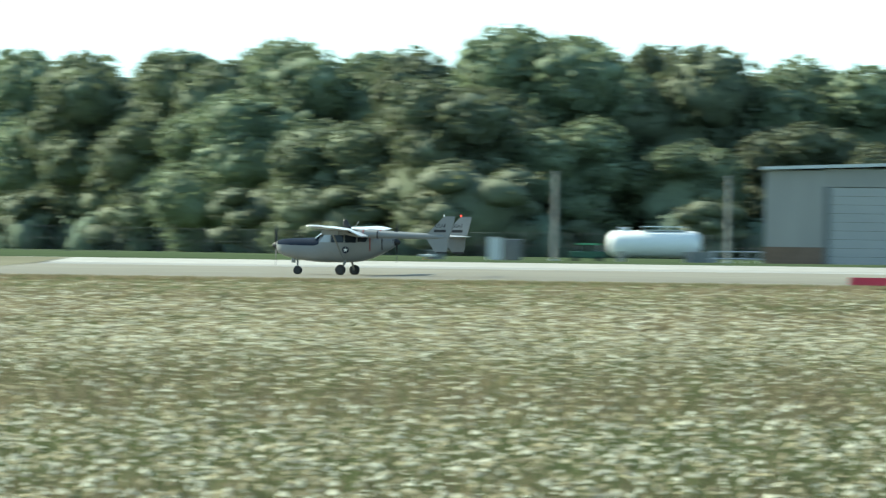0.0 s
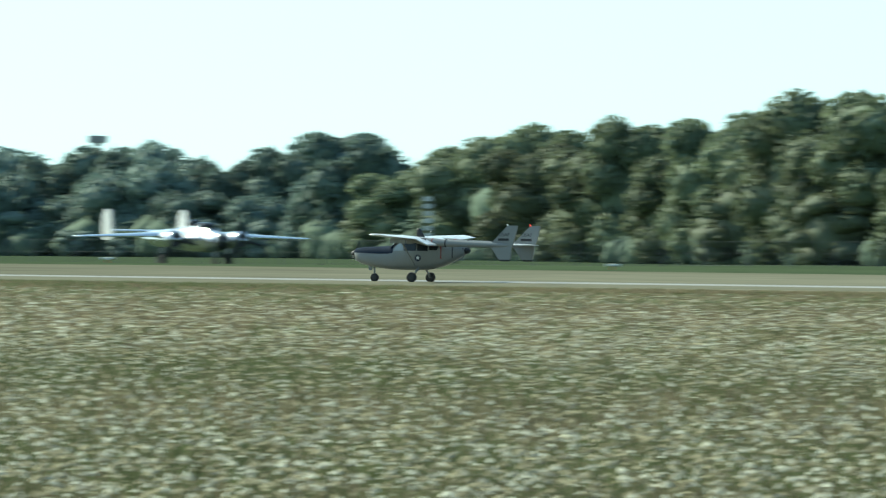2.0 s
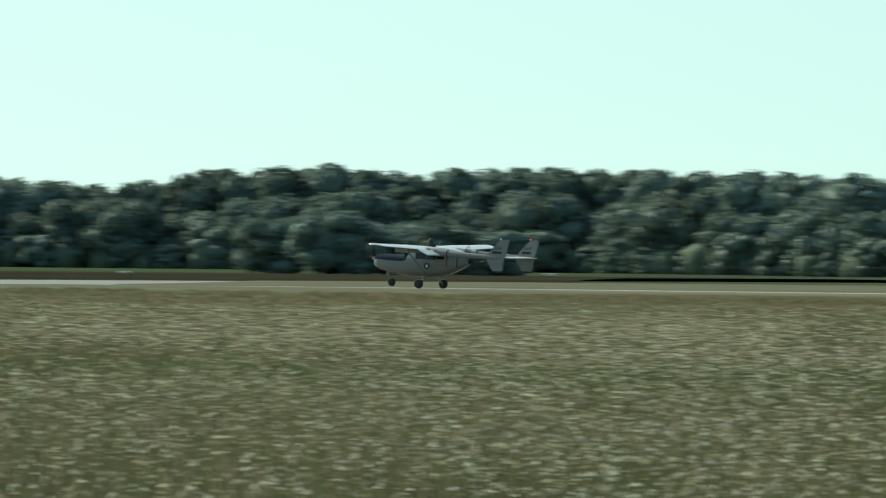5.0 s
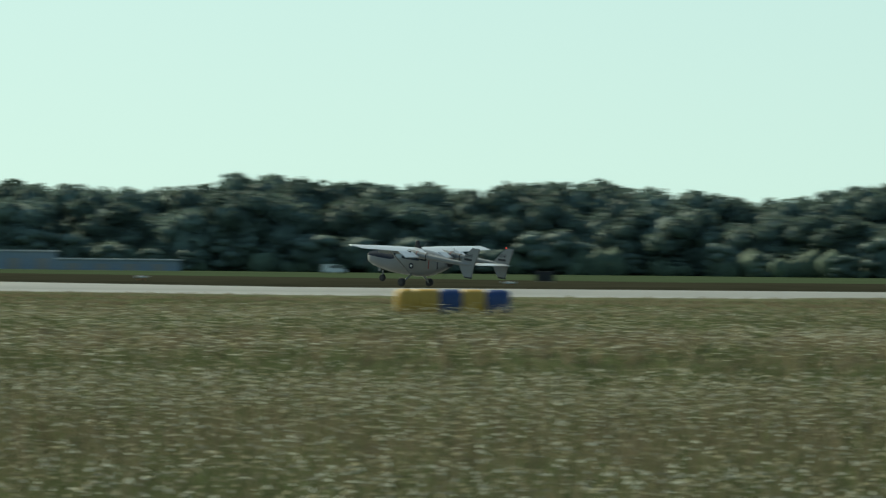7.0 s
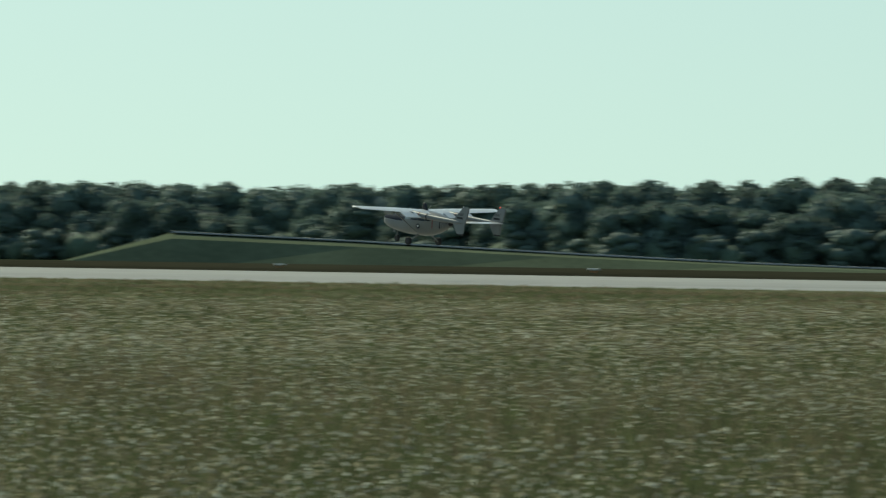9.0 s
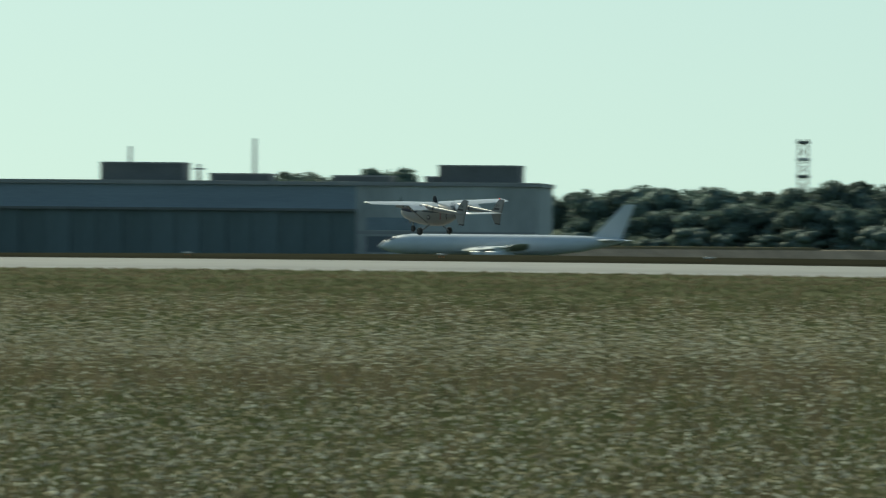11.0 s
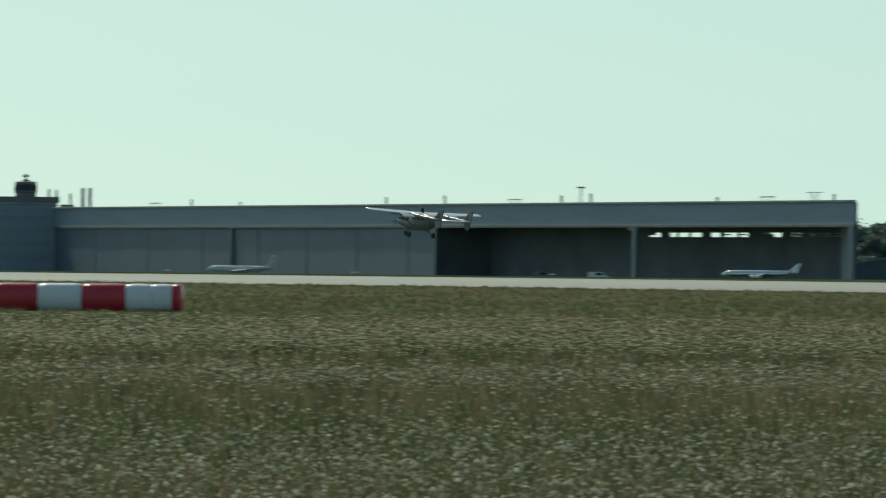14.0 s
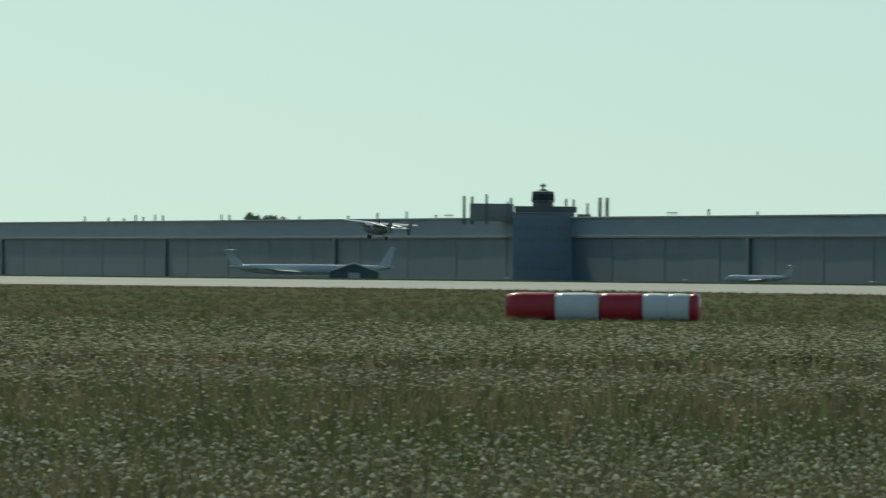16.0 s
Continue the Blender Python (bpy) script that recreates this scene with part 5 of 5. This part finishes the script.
    part("wheel", lathe_y(bmesh.new(), [(-.2, .25), (-.2, .4), (0, .45), (.2, .4), (.2, .25)], 14, .38 * length, .45), M_RUBBER, t)
    return t


def bomber(a, r, turn):
    """A silver twin-engined twin-finned wartime bomber, nose along +x."""
    p = polar(a, r)
    t = thing("twin_engine_bomber", (p.x, p.y, ground_z(p.x, p.y)), turn, "polished silver twin-engined bomber with twin tail fins", "aeroplane")
    secs = [(6.6, .12, 1.95, 2.2), (6.45, .4, 1.65, 2.5), (6.0, .62, 1.4, 2.75), (5.0, .7, 1.25, 2.85), (4.2, .72, 1.22, 3.0), (3.4, .74, 1.2, 3.45), (2.2, .74, 1.2, 3.5), (0, .72, 1.25, 3.3), (-3, .66, 1.5, 3.1), (-6, .5, 1.9, 2.95), (-8.5, .3, 2.2, 2.9), (-9.4, .12, 2.4, 2.8)]
    part("fuselage", loft(bmesh.new(), [ring_x(x, 0, (b + c) / 2, w, (c - b) / 2, 24, 2.6) for x, w, b, c in secs]), M_ALU, t, smooth=True)
    part("nose_glazing", loft(bmesh.new(), [ring_x(x, 0, (b + c) / 2, w + .02, (c - b) / 2 + .02, 20, 2.6) for x, w, b, c in secs[:3]]), M_GLASS, t, "glazed nose", True)
    part("canopy", loft(bmesh.new(), [ring_x(x, 0, 3.28, w, h, 16, 3) for x, w, h in ((3.9, .3, .12), (3.4, .6, .3), (2.6, .62, .32), (2.2, .5, .25))]), M_GLASS, t, "framed cockpit canopy", True)
    part("dorsal_turret", loft(bmesh.new(), [ring_x(x, 0, 3.5, w, h, 14) for x, w, h in ((1.2, .2, .1), (.9, .5, .35), (.3, .5, .35), (0, .2, .1))]), M_GLASS, t, "", True)
    for side in (1, -1):
        part("wing", loft(bmesh.new(), [wing_section(x, c, side * y, z, th, 12) for x, c, y, z, th in ((2.2, 3.6, .5, 2.15, .17), (2.1, 3.2, 2.9, 2.5, .15), (1.5, 2.3, 6.5, 2.42, .13), (.9, 1.3, 10.0, 2.36, .1), (.5, .6, 10.3, 2.36, .06))]), M_ALU, t, smooth=True)
        nac = loft(bmesh.new(), [ring_x(x, side * 2.9, z, k, k, 20) for x, k, z in ((3.55, .58, 2.2), (3.45, .70, 2.2), (2.6, .74, 2.2), (1.0, .68, 2.2), (-1.2, .5, 2.25), (-2.6, .12, 2.35))])
        part("nacelle", nac, M_ALU, t, smooth=True)
        part("engine_face", lathe_y(bmesh.new(), [(-.03, .1), (-.03, .56), (.03, .56), (.03, .1)], 18), M_BLACK, t, "dark radial engine face").matrix_basis = pose(3.57, side * 2.9, 2.2, 0, 0, 90)
        bm = bmesh.new()
        for k in range(3):
            q = Matrix.Translation((3.75, side * 2.9, 2.2)) @ Matrix.Rotation(math.pi * 2 * k / 3 + .3, 4, "X")
            loft(bm, [[q @ Vector((u, v, z)) for u, v in ((-.05, -w), (.05, 0), (-.05, w), (-.08, 0))] for z, w in ((.1, .06), (.8, .14), (1.5, .12), (1.85, .04))])
        part("propeller", bm, M_BLACK, t)
        part("spinner", loft(bmesh.new(), [ring_x(x, side * 2.9, 2.2, k, k, 12) for x, k in ((3.6, .2), (3.8, .18), (3.95, .04))]), M_ALU, t)
        bm = bmesh.new()
        tube(bm, (.9, side * 2.9, 1.7), (.9, side * 2.9, .55), .12, .1, 8)
        part("gear_leg", bm, M_STEEL, t)
        wh = part("wheel", lathe_y(bmesh.new(), [(-.2, .3), (-.2, .5), (0, .58), (.2, .5), (.2, .3)], 18), M_RUBBER, t)
        wh.location = (.9, side * 2.9, .58)
        fin = bmesh.new()
        f = fin.faces.new([fin.verts.new((x, side * 3.35 - .08, z)) for x, z in ((-7.6, 2.5), (-8.0, 4.3), (-8.4, 4.6), (-9.0, 4.6), (-9.5, 4.1), (-9.6, 2.6), (-9.2, 2.1), (-8.2, 2.1))])
        ex = bmesh.ops.extrude_face_region(fin, geom=[f])
        bmesh.ops.translate(fin, vec=(0, .16, 0), verts=[v for v in ex["geom"] if isinstance(v, bmesh.types.BMVert)])
        part("fin", fin, M_RWHITE, t, "pale striped tail fin")
    part("tailplane", loft(bmesh.new(), [wing_section(-7.6, 1.7, y, 2.85, .1, 8) for y in (-3.35, 0, 3.35)]), M_ALU, t, smooth=True)
    bm = bmesh.new()
    tube(bm, (4.6, 0, 1.4), (4.6, 0, .4), .1, .08, 8)
    part("nose_leg", bm, M_STEEL, t)
    wh = part("wheel", lathe_y(bmesh.new(), [(-.13, .2), (-.13, .36), (0, .42), (.13, .36), (.13, .2)], 16), M_RUBBER, t)
    wh.location = (4.6, 0, .42)
    return t


def heading(a, off):
    """Turn about the vertical of a nose that points off degrees left of straight away from the tripod at that bearing."""
    return 90 + a + off


bomber(22.6, 880, heading(22.6, 205))
jet("four_engine_jet", 47.82, 2010, heading(47.8, 78), 46, 3.8, "large white four-engined jet parked before the hangar", 6.4, False, 4)
jet("rear_engine_jet", 58.18, 2950, heading(58.2, -88), 30, 2.7, "white rear-engined airliner with high T-shaped tail parked by the hangars", 4.2, True, -2)
jet("twin_jet", 57.88, 3000, heading(57.9, 84), 27, 2.7, "white twin-engined airliner with tall swept fin", 5.6, False, 2)
jet("business_jet", 55.72, 2620, heading(55.7, 86), 16, 1.6, "small white business jet with T-shaped tail", 2.6, True, -2)
jet("silver_transport", 53.02, 2400, heading(53.0, 80), 17, 1.6, "bare metal transport aeroplane before the open hangar", 1.9, False, 2, M_ALU)


def small_far_things():
    """Vans, a gabled hut and ground gear on the far apron."""
    for a, r, lb, mt in ((21.3, 1150, "dark service van on the perimeter road", M_PENT), (37.56, 2150, "white service van on the perimeter road", M_WHITE), (53.86, 2380, "small white apron vehicle", M_WHITE), (54.15, 2380, "dark tractor on the far apron", M_PENT)):
        p = polar(a, r)
        t = thing("van", (p.x, p.y, ground_z(p.x, p.y)), a, lb, "van")
        bm = loft(bmesh.new(), [[Vector((-2.3, y, .4)), Vector((2.3, y, .4)), Vector((2.25, y, 1.0)), Vector((1.5, y, 1.15)), Vector((1.0, y, 1.9)), Vector((-2.2, y, 1.95))] for y in (-.9, .9)])
        part("body", bm, mt, t)
        part("side_window", slab(-.6, .95, -.915, -.90, 1.2, 1.75), M_GLASS, t)
        for x in (-1.4, 1.45):
            for y in (-.85, .85):
                w = part("wheel", lathe_y(bmesh.new(), [(-.1, .15), (-.1, .32), (.1, .32), (.1, .15)], 14), M_RUBBER, t)
                w.location = (x, y, .32)
    p = polar(57.82, 2900)
    t = thing("gabled_hut", (p.x, p.y, ground_z(p.x, p.y)), 57.8, "small dark hut with pale gable", "hut")
    part("wall", slab(-6.5, 6.5, 0, 8, 0, 2.6), M_DKDOOR, t)
    bm = loft(bmesh.new(), [[Vector((-7.2, y, 2.4)), Vector((0, y, 5.0)), Vector((7.2, y, 2.4)), Vector((6.4, y, 2.4)), Vector((0, y, 4.6)), Vector((-6.4, y, 2.4))] for y in (-.5, 8.5)])
    part("roof", bm, M_WHITE, t, "pale gable roof")
    part("gable", loft(bmesh.new(), [[Vector((-6.3, y, 2.61)), Vector((6.3, y, 2.61)), Vector((0, y, 4.55))] for y in (.1, .4)]), M_DOOR, t)
    part("door", slab(-1.5, 1.5, -.05, -.004, 0, 2.2), M_RWHITE, t)


small_far_things()


# ---- the flowering meadow ----
def scatter(name, tv, tf, pos, turn, size, high, lean, material, label, category):
    """One mesh of many small plants: a template set at each place with its own turn, size, height and lean."""
    tv = np.array(tv, float)
    k, n = len(tv), len(pos)
    c, s = np.cos(turn)[:, None], np.sin(turn)[:, None]
    x = tv[None, :, 0] * size[:, None]
    y = tv[None, :, 1] * size[:, None]
    z = tv[None, :, 2] * high[:, None]
    v = np.stack([x * c - y * s + lean[:, 0:1] * z, x * s + y * c + lean[:, 1:2] * z, z], -1) + pos[:, None, :]
    tf = np.array(tf, int)
    f = (tf[None] + (np.arange(n) * k)[:, None, None]).reshape(-1, tf.shape[1])
    me = bpy.data.meshes.new(name)
    me.vertices.add(n * k)
    me.vertices.foreach_set("co", v.reshape(-1).astype(np.float32))
    me.loops.add(f.size)
    me.loops.foreach_set("vertex_index", f.reshape(-1).astype(np.int32))
    me.polygons.add(len(f))
    me.polygons.foreach_set("loop_start", (np.arange(len(f)) * f.shape[1]).astype(np.int32))
    me.update(calc_edges=True)
    me.materials.append(material)
    return tagged(new(name, me), label, category, kind="stuff")


def patchy(p, scale, seed):
    return np.array([noise.noise(Vector((x * scale, y * scale, seed))) for x, y in p])


def meadow():
    rng = np.random.default_rng(3)

    def places(r0, r1, per, a0=8.5, a1=64):
        area = 0.5 * math.radians(a1 - a0) * (r1 * r1 - r0 * r0)
        n = int(area * per)
        r = np.sqrt(rng.uniform(r0 * r0, r1 * r1, n))
        a = np.radians(rng.uniform(a0, a1, n))
        return np.stack([-np.sin(a) * r, np.cos(a) * r], -1)

    # plants are sized smaller towards the far left to fit the camera's view there
    small = lambda p: np.interp(np.degrees(np.arctan2(-p[:, 0], p[:, 1])), [24, 32, 44, 53], [1.0, .78, .76, .66])

    # heads: eight-sided shallow domes on thin stems
    ring = [(math.cos(i * math.pi / 4), math.sin(i * math.pi / 4)) for i in range(8)]
    dome_v = [(0, 0, 1.0)] + [(x * (1.0 if i % 2 else .82), y * (1.0 if i % 2 else .82), .95 if i % 2 else .97) for i, (x, y) in enumerate(ring)]
    dome_f = [(0, 1 + i, 1 + (i + 1) % 8) for i in range(8)]
    for nm, mt, share, lb in (("flower_heads", M_UMBEL, 0.62, "white flat-topped wild flower heads over the meadow"), ("faded_flower_heads", M_UMBEL2, 0.66, "faded yellowish flower heads among the white ones")):
        late = share * (0.5 if mt is M_UMBEL else 1.0)
        p = np.concatenate([places(35, 75, 26 * share), places(35, 75, 20 * late, 29, 64), places(75, 140, 11 * share), places(75, 140, 7 * late, 29, 48), places(75, 140, 12 * late, 48, 64), places(140, 200, 4.5 * share), places(120, 250, 7.5 * late, 46, 64), places(120, 250, 3.5 * late, 29, 46), places(200, 285, 1.7 * share, 8.5, 46)])
        keep = patchy(p, 0.045, 3.0) * 1.5 + patchy(p, 0.3, 7.0) * 0.5 + rng.uniform(-.55, .55, len(p)) > -0.12
        p = p[keep]
        n = len(p)
        far = np.clip(np.hypot(p[:, 0], p[:, 1]) / 110, .8, 1.7)
        scatter(nm, dome_v, dome_f, np.c_[p, np.zeros(n)], rng.uniform(0, 6.3, n), rng.uniform(.014, .044, n) * far * small(p), rng.uniform(.34, .66, n) * (.4 + .6 * small(p)), rng.normal(0, .12, (n, 2)), mt, lb, "flowers")
        q = p[(np.hypot(p[:, 0], p[:, 1]) < 130) & (p[:, 0] > -p[:, 1] * math.tan(radians(46)))]
        m = len(q)
        if nm == "flower_heads":
            scatter("flower_stems", [(-.006, 0, 0), (.006, 0, 0), (.003, 0, .98), (0, .004, .98)], [(0, 1, 2, 3)], np.c_[q, np.zeros(m)], rng.uniform(0, 6.3, m), np.ones(m), rng.uniform(.34, .6, m), rng.normal(0, .12, (m, 2)), M_STEM, "thin green stems of the wild flowers", "stems")
    # tufts: leaning blades
    blade_v, blade_f = [], []
    rnd = random.Random(4)
    for i in range(8):
        a, o = rnd.random() * 6.28, len(blade_v)
        bx, by = rnd.uniform(-.5, .5), rnd.uniform(-.5, .5)
        dx, dy = math.cos(a), math.sin(a)
        blade_v += [(bx - dy * .14, by + dx * .14, 0), (bx + dy * .14, by - dx * .14, 0), (bx + dx * .9, by + dy * .9, rnd.uniform(.6, 1))]
        blade_f.append((o, o + 1, o + 2))
    # taller unmown grass on the near margin of the runway
    margin = np.stack([rng.uniform(-255, -60, 11000), rng.uniform(428, 449.5, 11000)], -1)
    for nm, mt, lo, lb in (("meadow_grass", M_STEM, 1, "green grass and leaves between the flowers"), ("dry_meadow_grass", M_DRY, -1, "dry straw-coloured grass of the meadow")):
        p = np.concatenate([places(35, 75, 16), places(75, 140, 5), places(140, 285, .8), places(285, 500, .32), places(500, 820, .16, 30, 64), margin])
        p = p[p[:, 1] < RUN0 - 4]
        bearing = np.degrees(np.arctan2(-p[:, 0], p[:, 1]))
        keep = lo * (patchy(p, 0.03, 11.0) * 1.2 - np.clip((33 - bearing) * .015, -.25, .25) - np.where((p[:, 1] > 330) & (bearing > 26), .35, 0) - np.where((np.hypot(p[:, 0], p[:, 1]) < 150) & (bearing > 44), .28, 0)) + rng.uniform(-.5, .5, len(p)) > -0.08
        p = p[keep]
        n = len(p)
        r = np.hypot(p[:, 0], p[:, 1])
        far = np.clip(r / 90, .8, 2.1)
        scatter(nm, blade_v, blade_f, np.c_[p, [ground_z(*q) - .01 for q in p]], rng.uniform(0, 6.3, n), rng.uniform(.10, .2, n) * far * small(p), rng.uniform(.22, .52, n) * np.where(r > 300, .42, 1), rng.normal(0, .2, (n, 2)), mt, lb, "grass")


meadow()


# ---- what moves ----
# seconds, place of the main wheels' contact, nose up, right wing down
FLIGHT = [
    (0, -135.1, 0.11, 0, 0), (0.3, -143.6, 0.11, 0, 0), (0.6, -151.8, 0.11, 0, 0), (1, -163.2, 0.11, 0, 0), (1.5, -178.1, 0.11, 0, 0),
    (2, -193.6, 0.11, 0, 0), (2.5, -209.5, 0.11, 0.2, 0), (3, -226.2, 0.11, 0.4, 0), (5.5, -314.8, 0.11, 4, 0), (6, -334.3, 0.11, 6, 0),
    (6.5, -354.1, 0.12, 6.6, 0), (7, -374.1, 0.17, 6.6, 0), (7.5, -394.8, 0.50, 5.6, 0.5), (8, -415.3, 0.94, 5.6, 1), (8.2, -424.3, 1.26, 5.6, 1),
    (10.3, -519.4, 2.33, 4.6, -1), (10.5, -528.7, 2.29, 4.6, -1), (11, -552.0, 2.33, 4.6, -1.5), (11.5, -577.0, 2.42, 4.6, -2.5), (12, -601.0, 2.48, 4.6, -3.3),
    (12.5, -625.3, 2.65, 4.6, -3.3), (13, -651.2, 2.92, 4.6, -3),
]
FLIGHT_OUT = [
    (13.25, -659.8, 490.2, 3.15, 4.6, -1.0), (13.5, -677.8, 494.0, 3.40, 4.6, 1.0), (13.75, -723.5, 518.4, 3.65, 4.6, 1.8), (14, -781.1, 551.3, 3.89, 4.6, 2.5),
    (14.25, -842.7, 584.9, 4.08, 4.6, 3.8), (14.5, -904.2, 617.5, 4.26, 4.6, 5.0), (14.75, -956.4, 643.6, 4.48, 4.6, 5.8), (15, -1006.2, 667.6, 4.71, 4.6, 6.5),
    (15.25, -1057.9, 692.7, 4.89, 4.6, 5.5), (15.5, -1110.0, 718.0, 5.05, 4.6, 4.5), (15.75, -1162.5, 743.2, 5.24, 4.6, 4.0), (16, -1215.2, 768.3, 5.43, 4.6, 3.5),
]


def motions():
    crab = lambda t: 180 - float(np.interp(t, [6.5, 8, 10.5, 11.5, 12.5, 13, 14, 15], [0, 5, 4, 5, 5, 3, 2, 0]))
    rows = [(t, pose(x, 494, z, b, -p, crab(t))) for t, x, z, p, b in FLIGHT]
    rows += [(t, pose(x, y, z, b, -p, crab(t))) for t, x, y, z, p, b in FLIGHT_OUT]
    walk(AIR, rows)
    for wh, x, y, r in AIR_WHEELS:
        walk(wh, [(i / 10, pose(x, y, r, 0, 80 * i, 0)) for i in range(161)])
    for pr, x in AIR_PROPS:
        walk(pr, [(i / FPS, pose(x, 0, 1.36 if x > 0 else 1.56, 85 * i, 0, 0)) for i in range(16 * FPS + 1)])


motions()
